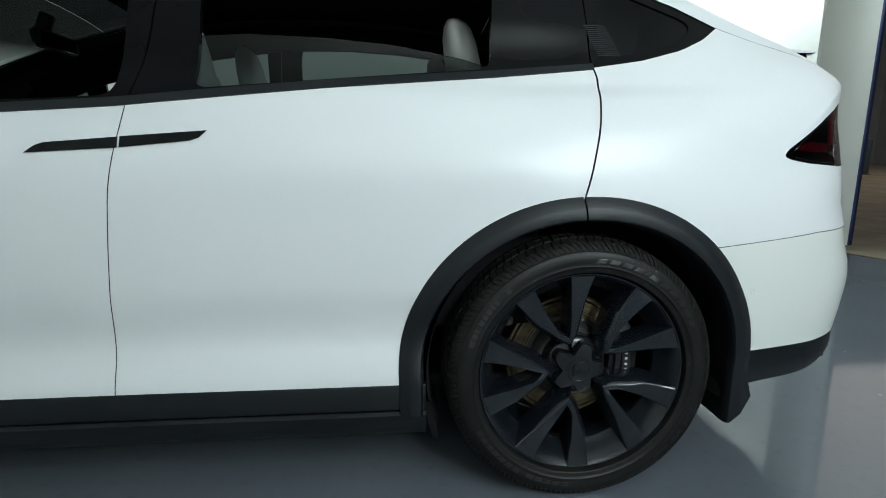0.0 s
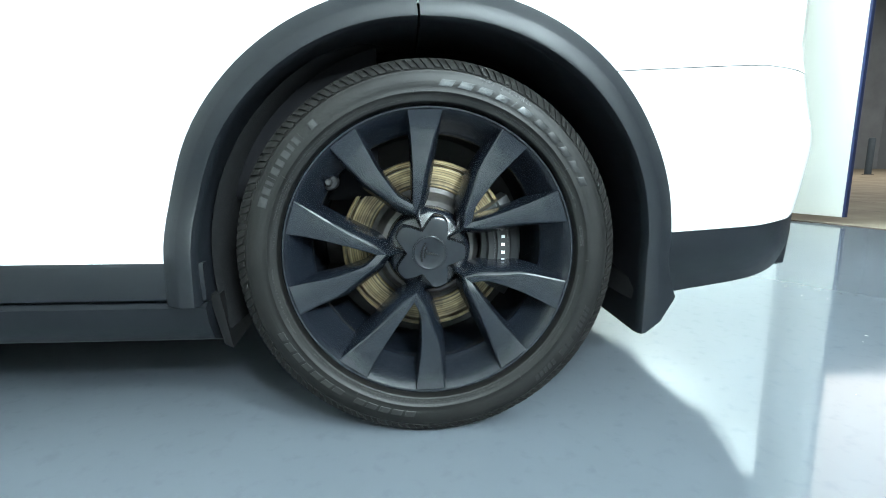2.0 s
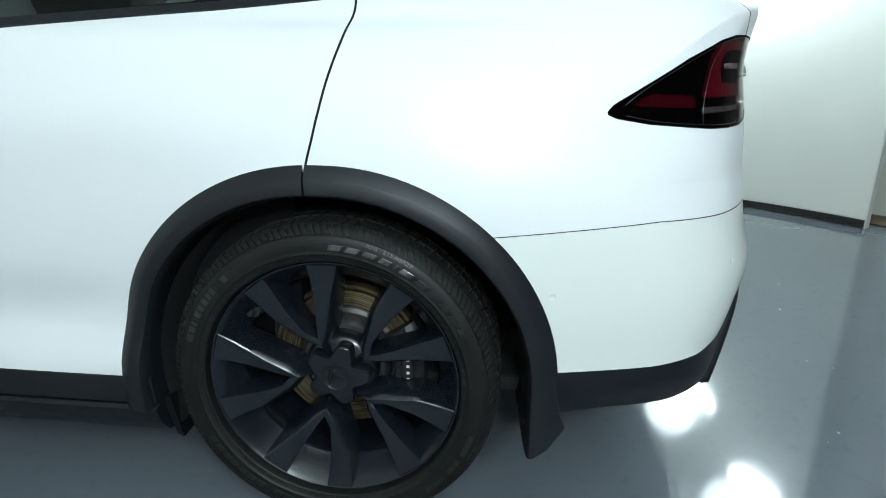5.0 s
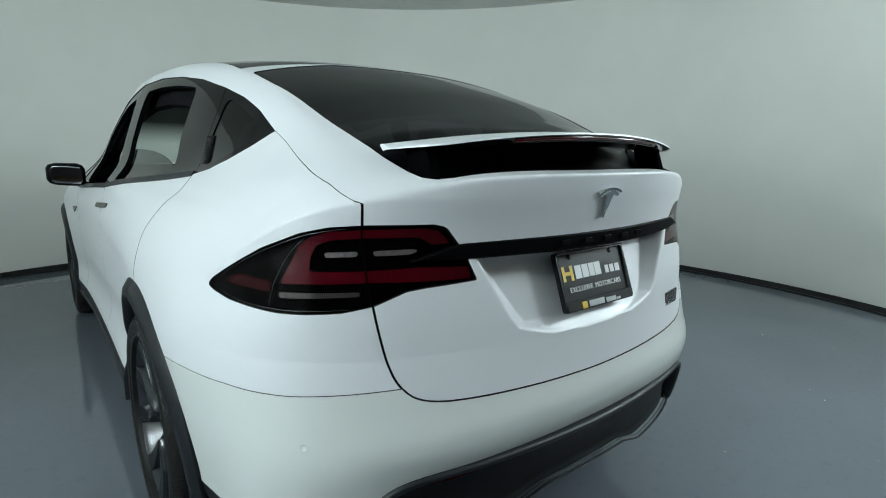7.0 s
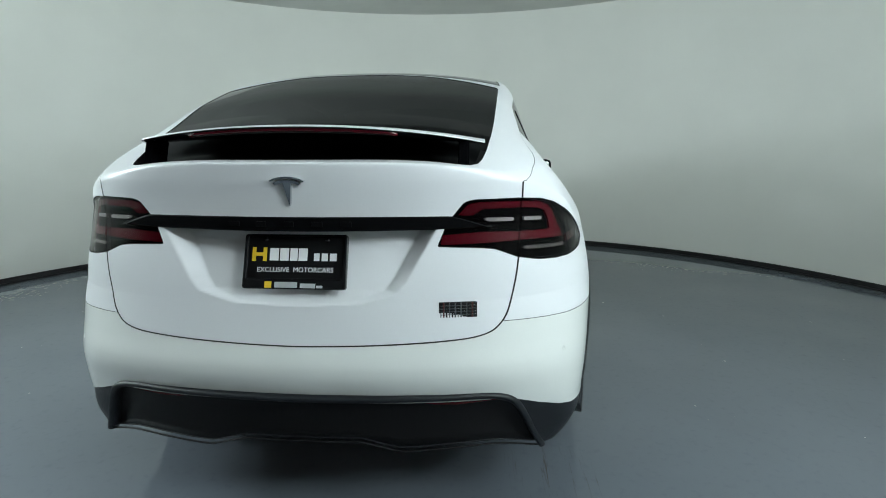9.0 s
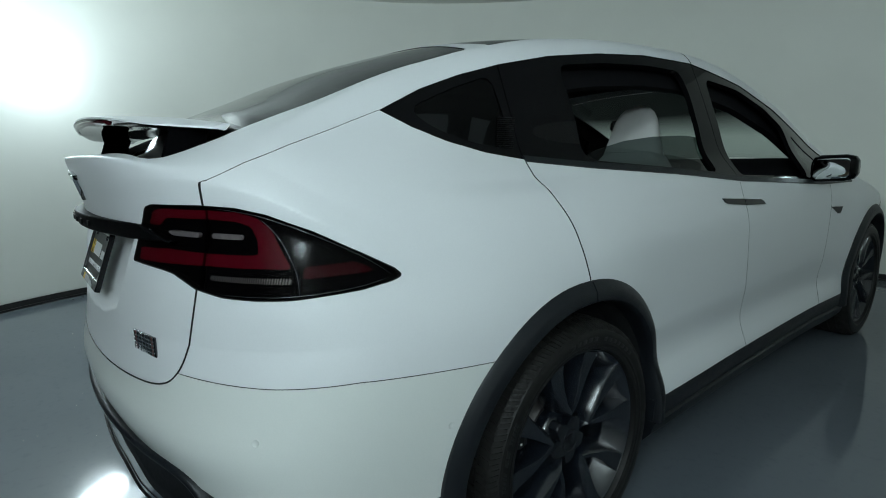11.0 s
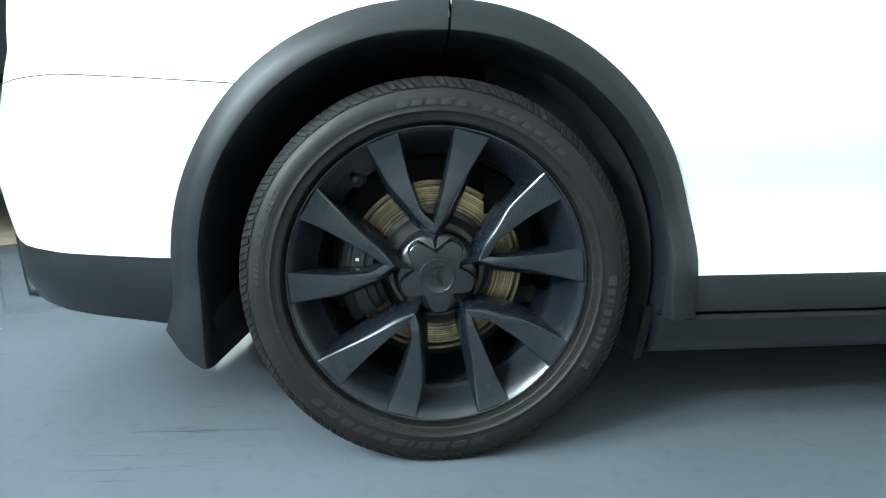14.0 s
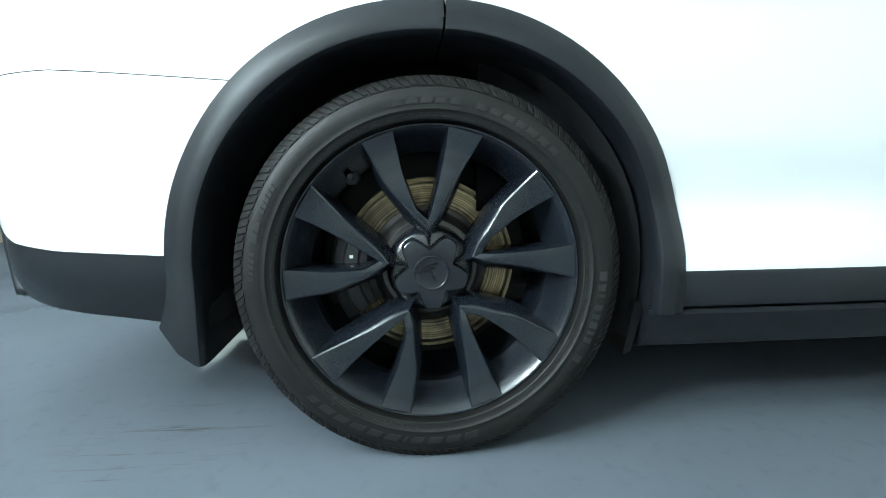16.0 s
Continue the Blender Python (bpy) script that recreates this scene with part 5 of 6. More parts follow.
def spoke():
    """A V of two arms that spread from the hub and widen to the rim."""
    vs, fs = [], []
    for sgn, (kn, outer, inner) in ((1, ARM_A), (-1, ARM_B)):
        ss = np.linspace(0, 1, 25)
        outer, inner = np.array(outer), np.array(inner)
        O = np.stack([np.interp(ss, kn, outer[:, c]) for c in (0, 1)], 1)
        I = np.stack([np.interp(ss, kn, inner[:, c]) for c in (0, 1)], 1)
        for _ in range(1):
            for q in (O, I):
                q[1:-1] = q[1:-1] * 0.5 + (q[:-2] + q[2:]) * 0.25
        T = np.gradient(O, axis=0)
        T /= np.linalg.norm(T, axis=1, keepdims=True)
        N = np.stack([-T[:, 1], T[:, 0]], 1)
        stations = []
        for j, (o, i, n) in enumerate(zip(O, I, N)):
            r = float(np.hypot(*o))
            f = float(np.interp(r, [0.083, 0.105, 0.14, 0.20, 0.24, 0.262, 0.272], [0.0985, 0.1025, 0.1048, 0.1062, 0.1090, 0.1132, 0.1160]))
            w = float(np.interp(r, [0.083, 0.11, 0.16, 0.22, 0.272], [0.010, 0.016, 0.015, 0.010, 0.006]))
            m = o * 0.5 + i * 0.5
            tw = (o - i) / (np.linalg.norm(o - i) + 1e-9)
            i3 = i - tw * 0.003 if j else i + np.array([0.002, 0.0])
            i3[1] = max(i3[1], 0.0)
            i1 = i + tw * 0.0014 if j else i - np.array([0.0014, 0.0])
            o1 = o - tw * 0.0016 if j else o + np.array([0.0016, 0.0])
            stations.append([(f - 0.075, *(o + n * w * 1.15)), (f - 0.034, *(o + n * w)), (f - 0.012, *(o + n * (w * 0.45 + 0.001))), (f - 0.0022, *(o + n * 0.0014)), (f - 0.0002, *o1),
                             (f + 0.0006, *m), (f - 0.0001, *i1), (f - 0.0022, *i), (f - 0.034, *i3), (f - 0.075, *i3)])
        n0, k = len(vs), len(stations[0])
        for st in stations:
            vs += [(x, y, sgn * z) for x, y, z in st]
        for a in range(len(stations) - 1):
            for b in range(k - 1):
                f4 = (n0 + a * k + b, n0 + a * k + b + 1, n0 + a * k + k + b + 1, n0 + a * k + k + b)
                fs.append(f4 if sgn < 0 else f4[::-1])
        # the point of the V dives under the hub cap
        c0 = len(vs)
        vs += [(0.0800, 0.0470, 0.0), (0.03, 0.044, 0.0), (0.0968, 0.0815, 0.0)]
        for tri in ((n0 + 3, n0 + 4, c0 + 2), (n0 + 2, n0 + 3, c0 + 2), (n0 + 2, c0 + 2, c0), (n0 + 1, n0 + 2, c0), (n0 + 1, c0, c0 + 1), (n0, n0 + 1, c0 + 1)):
            fs.append(tri if sgn > 0 else tri[::-1])
    return vs, fs


def hub_pad():
    """Round pad in which the spokes meet, under the cap."""
    return revolve([(-0.02, 0.088), (0.040, 0.086), (0.052, 0.080), (0.058, 0.070), (0.060, 0.0)], 60)


def cap():
    """Star-shaped cap: five blunt lobes between the points of the spokes."""
    vs, fs = [], []
    n = 120
    rings = []
    for rr, x in ((1.03, 0.045), (1.02, 0.0790), (1.0, 0.0830), (0.97, 0.1), (0.93, 0.1), (0.80, 0.1), (0.62, 0.1), (0.0, 0.1)):
        ring_ = []
        for k in range(n):
            a = 2 * math.pi * k / n
            d = abs((math.degrees(a) + 36) % 72 - 36)
            lim = float(np.interp(d, [0, 4, 9, 15, 20, 24, 27, 36], [0.0455, 0.0470, 0.0515, 0.0585, 0.0650, 0.0705, 0.0730, 0.0742]))
            r = max(lim * rr, 0.0345)
            top = 0.0900 - 0.0050 * ((r - 0.0345) / 0.04) ** 2
            ring_.append((min(x, top) if x < 0.085 else top, r * math.cos(a), r * math.sin(a)))
        rings.append(ring_)
    for x, r in ((0.0918, 0.0338), (0.0922, 0.0328), (0.0922, 0.0312), (0.0912, 0.0302), (0.0906, 0.0292), (0.0914, 0.012)):
        rings.append([(x, r * math.cos(2 * math.pi * k / n), r * math.sin(2 * math.pi * k / n)) for k in range(n)])
    for r in rings:
        vs += r
    for i in range(len(rings) - 1):
        for k in range(n):
            b = (k + 1) % n
            fs.append((i * n + k, i * n + b, i * n + n + b, i * n + n + k))
    fs.append(tuple((len(rings) - 1) * n + k for k in range(n)))
    return vs, fs


def cap_mark():
    """A tapered stem under a shallow curved bar."""
    vs, fs = [], []
    for outline in ([(-0.020, 0.0125), (-0.010, 0.0165), (0.0, 0.0178), (0.010, 0.0165), (0.020, 0.0125), (0.018, 0.0095), (0.009, 0.0125), (0.0, 0.0135), (-0.009, 0.0125), (-0.018, 0.0095)],
                    [(-0.0125, 0.0085), (-0.006, 0.0105), (0.0, 0.0112), (0.006, 0.0105), (0.0125, 0.0085), (0.009, 0.0055), (0.0042, 0.0072), (0.0006, -0.021), (-0.0006, -0.021), (-0.0042, 0.0072), (-0.009, 0.0055)]):
        n, k = len(vs), len(outline)
        vs += [(x, y, z) for x in (0.0900, 0.0926) for y, z in outline]
        fs += [tuple(n + k + i for i in range(k))[::-1]] + [(n + i, n + (i + 1) % k, n + k + (i + 1) % k, n + k + i) for i in range(k)]
    return vs, fs


SIDE_R = [0.2838, 0.2985, 0.3020, 0.3100, 0.3200, 0.3290, 0.3345, 0.3385, 0.3440, 0.3510, 0.3575, 0.3605]
SIDE_X = [0.1292, 0.1340, 0.1350, 0.1370, 0.1375, 0.1362, 0.1342, 0.1318, 0.1275, 0.1215, 0.1140, 0.1060]


def side_x(r):
    """How far the sidewall stands out at a radius."""
    return float(np.interp(r, SIDE_R, SIDE_X))


def tyre():
    prof = [(-0.118, 0.262), (-0.130, 0.290), (-0.1375, 0.315), (-0.132, 0.342), (-0.120, 0.3565), (-0.108, 0.3605), (0.1060, 0.3605), (0.1140, 0.3575), (0.1215, 0.3510), (0.1275, 0.3440),
            (0.1312, 0.3392), (0.1326, 0.3384), (0.1334, 0.3372), (0.1334, 0.3360), (0.1342, 0.3345), (0.1362, 0.3290), (0.1375, 0.3200), (0.1370, 0.3100), (0.1352, 0.3024),
            (0.1358, 0.3014), (0.1358, 0.3002), (0.1342, 0.2992), (0.1322, 0.2930), (0.1302, 0.2868), (0.1298, 0.2846), (0.1280, 0.2832), (0.1235, 0.2828), (0.1200, 0.2812), (0.1150, 0.2802), (0.106, 0.2796)]
    return revolve(prof, 160)


def tread():
    vs, fs = [], []

    def block(x0, x1, a0, a1, slant, r0, r1, fall=0.0):
        n = len(vs)
        for r in (r0, r1):
            for x, a in ((x0, a0), (x1, a0 + slant), (x1, a1 + slant), (x0, a1)):
                rr = r - (fall if abs(x) > 0.1 else 0)
                vs.append((x * (1 - (0.01 if r == r1 else 0)), rr * math.cos(a), rr * math.sin(a)))
        fs.extend([(n + 4, n + 5, n + 6, n + 7), (n, n + 1, n + 5, n + 4), (n + 1, n + 2, n + 6, n + 5), (n + 2, n + 3, n + 7, n + 6), (n + 3, n, n + 4, n + 7)])
    N = 100
    st = 2 * math.pi / N
    for k in range(N):
        a = k * st
        w = st * (0.80 + 0.08 * ((k * 7) % 3 - 1))
        for sg in (1, -1):
            block(sg * 0.078, sg * 0.112, a, a + w, 0.016 * sg, 0.354, 0.3668, 0.0058)
            block(sg * 0.030, sg * 0.070, a + st * 0.4, a + st * 0.4 + w, 0.02 * sg, 0.356, 0.368)
        block(-0.022, 0.022, a + st * 0.2, a + st * 0.2 + w, 0.012, 0.356, 0.368)
    # slanted shoulder blocks that run over on to the sidewall, each split by a short sipe
    M = 150
    sp = 2 * math.pi / M
    for k in range(M):
        low = 0.3400 + 0.0030 * ((k * 5) % 3 == 0)
        rs = [low, 0.3450, 0.3505, 0.3560, 0.3600]
        n = len(vs)
        w = sp * (0.76 + 0.06 * ((k * 11) % 3 - 1))
        for r in rs:
            x = side_x(r)
            off = 0.0024 if r > low else 0.0014
            tilt = 1.9 * (r - 0.338)
            for e, d in ((0.0, -0.002), (0.08, off), (0.92, off), (1.0, -0.002)):
                a = k * sp + tilt + w * e
                rr = r + d * 0.55
                vs.append((x + d * 0.83, rr * math.cos(a), rr * math.sin(a)))
        for i in range(len(rs) - 1):
            for j in range(3):
                fs.append((n + i * 4 + j, n + i * 4 + j + 1, n + i * 4 + 5 + j, n + i * 4 + 4 + j))
        fs.append((n, n + 1, n + 2, n + 3))
    return vs, [f[::-1] for f in fs]


def slab(vs, fs, r0, r1, b0, b1, lean=0.0, up=0.0009):
    """One raised bar on the sidewall between two radii and two angles, leaning like an italic."""
    n = len(vs)
    m = (b0 + b1) / 2
    for dx, inset in ((-0.002, 0.0), (up, 0.0), (up + 0.0003, 0.07)):
        for r, b, l in ((r0, b0, 0), (r0, b1, 0), ((r0 + r1) / 2, b1, 0.5), (r1, b1, 1), (r1, b0, 1), ((r0 + r1) / 2, b0, 0.5)):
            rr = r + ((r0 + r1) / 2 - r) * inset * 2
            a = radians(b + (m - b) * inset * 2 - lean * l)
            vs.append((side_x(rr) + dx, rr * math.cos(a), rr * math.sin(a)))
    for q in (0, 6):
        for i in range(6):
            j = (i + 1) % 6
            fs.append((n + q + i, n + q + j, n + q + 6 + j, n + q + 6 + i))
    fs.append(tuple(n + 12 + i for i in range(6)))


def side_marks(wheel_, key, r0, r1, a0, a1, widths, mat, turn, label="", fill=0.8, lean=0.0):
    """A row of raised bars, one for each letter of moulded writing; a width of 0 is a space."""
    total = sum(w if w else 0.8 for w in widths)
    a = a0
    for k, w in enumerate(widths):
        step = (a1 - a0) * (w if w else 0.8) / total
        if w:
            gap = (a1 - a0) / total * (1 - fill)

            def make(b0=a + gap / 2, b1=a + step - gap / 2):
                vs, fs = [], []
                slab(vs, fs, r0, r1, b0, b1, lean)
                return vs, fs
            wpart(key + str(k), "sidewall_mark", make, mat, wheel_, turn, label, sharp=20)
        a += step


def fine_print():
    """Rows of tiny raised type on the band next to the rim."""
    rng = random.Random(11)
    vs, fs = [], []
    for r0, r1, runs in ((0.2882, 0.2908, ((60, 18), (-8, -48), (-62, -140), (176, 148), (140, 100))), (0.2926, 0.2950, ((66, 30), (-70, -112), (166, 128), (-150, -176)))):
        for a0, a1 in runs:
            a = a0
            while a > a1:
                w = rng.uniform(0.22, 0.50)
                if rng.random() > 0.16:
                    slab(vs, fs, r0, r1, a, a - w, 0.0, 0.00035)
                a -= w + 0.2
    for a in (150.5, 96.0, 33.0, -2.0, -54.0, -118.0):
        slab(vs, fs, 0.2985, 0.3045, a, a - 0.3, 0.0, 0.0012)
    return vs, fs


def disc():
    return revolve([(-0.045, 0.180), (-0.018, 0.180), (-0.016, 0.1785), (-0.016, 0.1725), (-0.036, 0.1715), (-0.036, 0.1665), (-0.016, 0.1655), (-0.016, 0.124), (-0.019, 0.122)], 90)


def hat():
    return revolve([(-0.019, 0.122), (-0.014, 0.112), (0.010, 0.104), (0.018, 0.096), (0.018, 0.03)], 60)


def caliper():
    """A ribbed black body over the edge of the disc."""
    vs, fs = [], []
    n = 17
    for i in range(n):
        a = radians(-33 + 66 * i / (n - 1))
        e = 1.0 - 0.45 * (abs(i - 8) / 8) ** 4
        for r, x in ((0.112, -0.006), (0.114, 0.020 * e), (0.124, 0.024 * e), (0.127, 0.036 * e), (0.139, 0.038 * e), (0.1405, 0.033 * e), (0.1435, 0.033 * e), (0.145, 0.040 * e), (0.166, 0.041 * e), (0.1675, 0.034 * e), (0.171, 0.034 * e), (0.173, 0.036 * e), (0.190, 0.026 * e), (0.198, 0.010), (0.198, -0.06), (0.112, -0.06)):
            vs.append((x, r * math.cos(a), r * math.sin(a)))
    k = 16
    for i in range(n - 1):
        for j in range(k):
            b = (j + 1) % k
            fs.append((i * k + j, i * k + k + j, i * k + k + b, i * k + b))
    fs += [tuple(range(k)), tuple((n - 1) * k + j for j in range(k))[::-1]]
    return vs, fs


def valve():
    """Valve stem on its raised boot."""
    vs, fs = revolve([(-0.03, 0.017), (-0.006, 0.0165), (0.000, 0.0145), (0.002, 0.0105), (0.002, 0.0075), (0.010, 0.0065), (0.018, 0.0060), (0.0195, 0.0045), (0.0195, 0.0)], 24)
    return vs, fs


def backing():
    return revolve([(-0.118, 0.227), (-0.122, 0.06), (-0.02, 0.05)], 48)


def arc_letters(body, r, a0, size, parent, label):
    """Small raised writing that runs clockwise round the sidewall."""
    vs, fs = [], []
    a = a0
    for ch in body:
        if ch != " ":
            o = letters(ch, size, Matrix.Identity(4), MARKS, parent, "tmp_letter", 0.0005)
            n = len(vs)
            ca, sa = math.cos(radians(a)), math.sin(radians(a))
            for v in o.data.vertices:
                rr = r + v.co.y
                vs.append((side_x(rr) + 0.0006 + v.co.z, rr * ca + v.co.x * sa, rr * sa - v.co.x * ca))
            fs += [tuple(n + i for i in p.vertices) for p in o.data.polygons]
            me = o.data
            bpy.data.objects.remove(o)
            bpy.data.meshes.remove(me)
        a -= math.degrees(size * (0.42 if ch in " /" else 0.66) / r)
    return mesh_from("sidewall_lettering", vs, fs, MARKS, parent, label, smooth=False)


# bar widths of the moulded words, letter by letter
WORD_LONG = [1, 1, 1, 0.9, 0.4, 1, 0.95, 1, 0.9, 1, 0.8]
WORD_SCRIPT = [1.3, 1, 0.7, 0.4, 1, 0.9, 1, 0.7, 0.9, 0.4, 0, 1.1]
WORD_TWO = [1, 1, 1, 1, 1, 0, 1, 1, 1, 0.9, 1, 1, 0.9]
WORD_SHORT = [0.7, 0.7, 0.7, 0.7, 0.7, 0, 1.3, 1.4, 0, 0.7, 0.7, 0.7, 0.7, 0.7]


def wheel(m, phase, text, rear_angle, nearside=False, lettered=True):
    w = wpart("barrel", "wheel", barrel, RIM, car, m, "five twin-spoke charcoal alloy wheel")
    wpart("face", "rim_lip", rim_face, RIM, w)
    wpart("back", "drum_shield", backing, DARK, w)
    for k in range(5):
        r = pose(0, 0, 0, phase + 72 * k)
        wpart("spoke", "spoke", spoke, RIM, w, r, sharp=28)
    wpart("hub", "hub_pad", hub_pad, RIM, w)
    wpart("cap", "hub_cap", cap, CAP, w, pose(0, 0, 0, phase), "satin black star-shaped hub cap", sharp=40)
    wpart("capmark", "cap_emblem", cap_mark, CAP_MARK, w, pose(0, 0, 0, 79 if nearside else 28), "small dark emblem")
    wpart("tyre", "tyre", tyre, RUBBER, w, None, "black all-season tyre", sharp=60)
    tagged(wpart("tread", "tread", tread, TREAD, w, None, sharp=30), kind="stuff")
    tx = pose(0, 0, 0, text)
    if lettered:
        if nearside:
            # first bars carry the painted glint, the rest a fainter one
            side_marks(w, "mark_p", 0.3105, 0.3225, 88.5, 54.5, WORD_LONG[:6], MARK_GLINT, tx, "glossy raised sidewall bar with its glint painted pale", 0.70, 1.2)
            side_marks(w, "mark_q", 0.3100, 0.3220, 54.0, 24.5, WORD_LONG[6:], MARK_GLINT_DIM, tx, "raised sidewall bar with a faint painted glint", 0.70, 1.2)
        else:
            side_marks(w, "mark_a", 0.3105, 0.3225, 88.5, 24.5, WORD_LONG, RUBBER2, tx, "", 0.70, 1.2)
        side_marks(w, "mark_b", 0.3120, 0.3270, 163, 129, WORD_SCRIPT, SCRIPT, tx, "matt grey sidewall bar", 0.66)
        side_marks(w, "mark_c", 0.3098, 0.3212, -95.0, -154, WORD_TWO, RUBBER2, tx, "", 0.76, 0.6)
        side_marks(w, "mark_d", 0.3180, 0.3285, -18.0, -50, WORD_SHORT, RUBBER2, tx, "", 0.76, 0.6)
    tagged(wpart("mark_e", "sidewall_print", fine_print, RUBBER2, w, tx, "rows of tiny raised type", sharp=20), kind="stuff")
    if nearside:
        arc_letters("M+S  275/45R20", 0.3330, 73, 0.0118, w, "small moulded tyre size lettering")
        arc_letters("OUTSIDE", 0.2905, 10.5, 0.0085, w, "small moulded lettering beside the rim")
    wpart("disc", "brake_disc", disc, DISC, w, None, "bare steel brake disc with bronze tint", sharp=30)
    wpart("hat", "disc_hat", hat, HAT, w, None)
    c = wpart("caliper", "brake_caliper", caliper, CALIPER, w, pose(0, 0, 0, rear_angle), "black brake caliper", sharp=30)
    for k in range(4):
        wpart("calmark", "caliper_mark", lambda: sweep([-0.0035, 0.0035], lambda i, y: [(0.0375, y, -0.003), (0.0422, y, -0.003), (0.0422, y, 0.003), (0.0375, y, 0.003)]), WHITE_INK, c, pose(0, 0.155, -0.026 + 0.0165 * k))
    wpart("valve", "valve_stem", valve, DARK, w, pose(0.058, 0.2365 * math.cos(radians(phase + 36)), 0.2365 * math.sin(radians(phase + 36))), sharp=30)
    return w


HUBX = 0.826
wheel(pose(HUBX, 0, 0.358), 93.3, -161.5, 180)
wheel(pose(-HUBX, 0, 0.364, 0, 0, 180), 108.6, 0, 0, True)
wheel(pose(HUBX - 0.01, 2.966, 0.362), 50, 120, 180, lettered=False)
wheel(pose(-HUBX + 0.01, 2.966, 0.362, 0, 0, 180), 75, 200, 0, lettered=False)


# ---- interior ----
def seat(x, y, hz, parent, scale=1.0):
    """White seat: cushion, backrest, headrest. hz is the height of the headrest's top."""
    w = 0.235 * scale
    tilt = 0.30
    secs = [((x, y + 0.52, 0.60), (w * 0.8, 0, 0), (0, 0.01, 0.06)), ((x, y + 0.48, 0.61), (w, 0, 0), (0, 0.02, 0.085)), ((x, y + 0.25, 0.60), (w, 0, 0), (0, 0, 0.085)), ((x, y, 0.58), (w, 0, 0), (0, 0, 0.08)), ((x, y - 0.05, 0.58), (w * 0.8, 0, 0), (0, 0, 0.05))]
    vs, fs = superloft(secs, 20, 3)
    st = mesh_from("seat", vs, fs, SEAT, parent, "white leather seat", sharp=60)
    secs = []
    H = hz - 0.20 - 0.58
    for f, ww, d in ((0, 0.85, 0.06), (0.08, 1, 0.075), (0.45, 1, 0.075), (0.75, 0.92, 0.065), (0.93, 0.72, 0.055), (1.0, 0.5, 0.035)):
        secs.append(((x, y - 0.02 - tilt * H * f, 0.58 + H * f), (w * ww, 0, 0), (0, d, 0.3 * d)))
    vs, fs = superloft(secs, 20, 3)
    mesh_from("backrest", vs, fs, SEAT, st, sharp=60)
    secs = []
    yb = y - 0.02 - tilt * H
    for f, ww, d in ((-0.25, 1.55, 0.05), (0.1, 1.32, 0.052), (0.45, 1.08, 0.055), (0.7, 0.93, 0.052), (0.86, 0.74, 0.044), (0.95, 0.52, 0.032), (1.0, 0.22, 0.014)):
        secs.append(((x, yb + 0.035 * f + 0.02, hz - 0.225 + 0.225 * f), (0.108 * ww, 0, 0), (0, d, 0.2 * d)))
    vs, fs = superloft(secs, 20, 2.6)
    mesh_from("headrest", vs, fs, SEAT, st, sharp=60)
    part("seat_base", box(0.38, 0.40, 0.26, pose(x, y + 0.22, 0.38), 0.03), CARPET, st)


for s in (1, -1):
    seat(s * 0.40, 1.30, 1.395, car)
    seat(s * 0.42, 0.42, 1.36, car, 0.95)
    seat(s * 0.36, -0.28, 1.27, car, 0.9)
part("cabin_floor", box(1.55, 3.0, 0.04, pose(0, 1.0, 0.285), 0.01), CARPET, car, "black cabin carpet", smooth=False)
secs = [((x, 2.42, 0.985), (0, 0.42 * w, 0), (0, 0, 0.150 * w)) for x, w in ((-0.78, 0.8), (-0.70, 1), (0.70, 1), (0.78, 0.8))]
vs, fs = superloft(secs, 20, 3)
dash = mesh_from("dashboard", vs, fs, HEADLINER, car, "dark padded dashboard", sharp=60)
part("touch_screen", box(0.38, 0.02, 0.24, pose(0, 1.98, 1.00, -12), 0.006), GLOSS, dash, "dark landscape touch screen")
for s in (1, -1):
    secs = [((s * 0.80, y, 0.74), (0.025, 0, 0), (0, 0, 0.28)) for y in (0.10, 0.14, 2.1, 2.14)]
    vs, fs = superloft(secs, 16, 4)
    mesh_from("door_card", vs, fs, HEADLINER, car, "dark door lining", sharp=60)
vs, fs = superloft([((x, 1.74, 1.345), (0, 0.012, 0), (0, 0.004, 0.035 * h)) for x, h in ((-0.125, 0.6), (-0.11, 1), (0.11, 1), (0.125, 0.6))], 16, 4)
rv = mesh_from("interior_mirror", vs, fs, DARK, car, "black interior rear-view mirror", sharp=50)
part("mirror_face", box(0.215, 0.003, 0.052, pose(0, 1.727, 1.343), 0.001), MIRROR, rv, smooth=False)
part("mirror_stem", box(0.03, 0.05, 0.10, pose(0, 1.775, 1.40, 25), 0.008), DARK, rv)
vs, fs = [], []
ringn, tub = 36, 8
for i in range(ringn):
    a = 2 * math.pi * i / ringn
    for k in range(tub):
        b = 2 * math.pi * k / tub
        r = 0.17 + 0.014 * math.cos(b)
        p = Vector((r * math.cos(a), 0.014 * math.sin(b), r * math.sin(a)))
        p = pose(-0.40, 1.90, 0.97, 25) @ p
        vs.append(tuple(p))
for i in range(ringn):
    for k in range(tub):
        j, b = (i + 1) % ringn, (k + 1) % tub
        fs.append((i * tub + k, i * tub + b, j * tub + b, j * tub + k))
sw = mesh_from("steering_wheel", vs, fs, HEADLINER, car, "black leather steering wheel")
part("wheel_spoke", box(0.32, 0.02, 0.05, pose(-0.40, 1.905, 0.97, 25), 0.008), HEADLINER, sw)


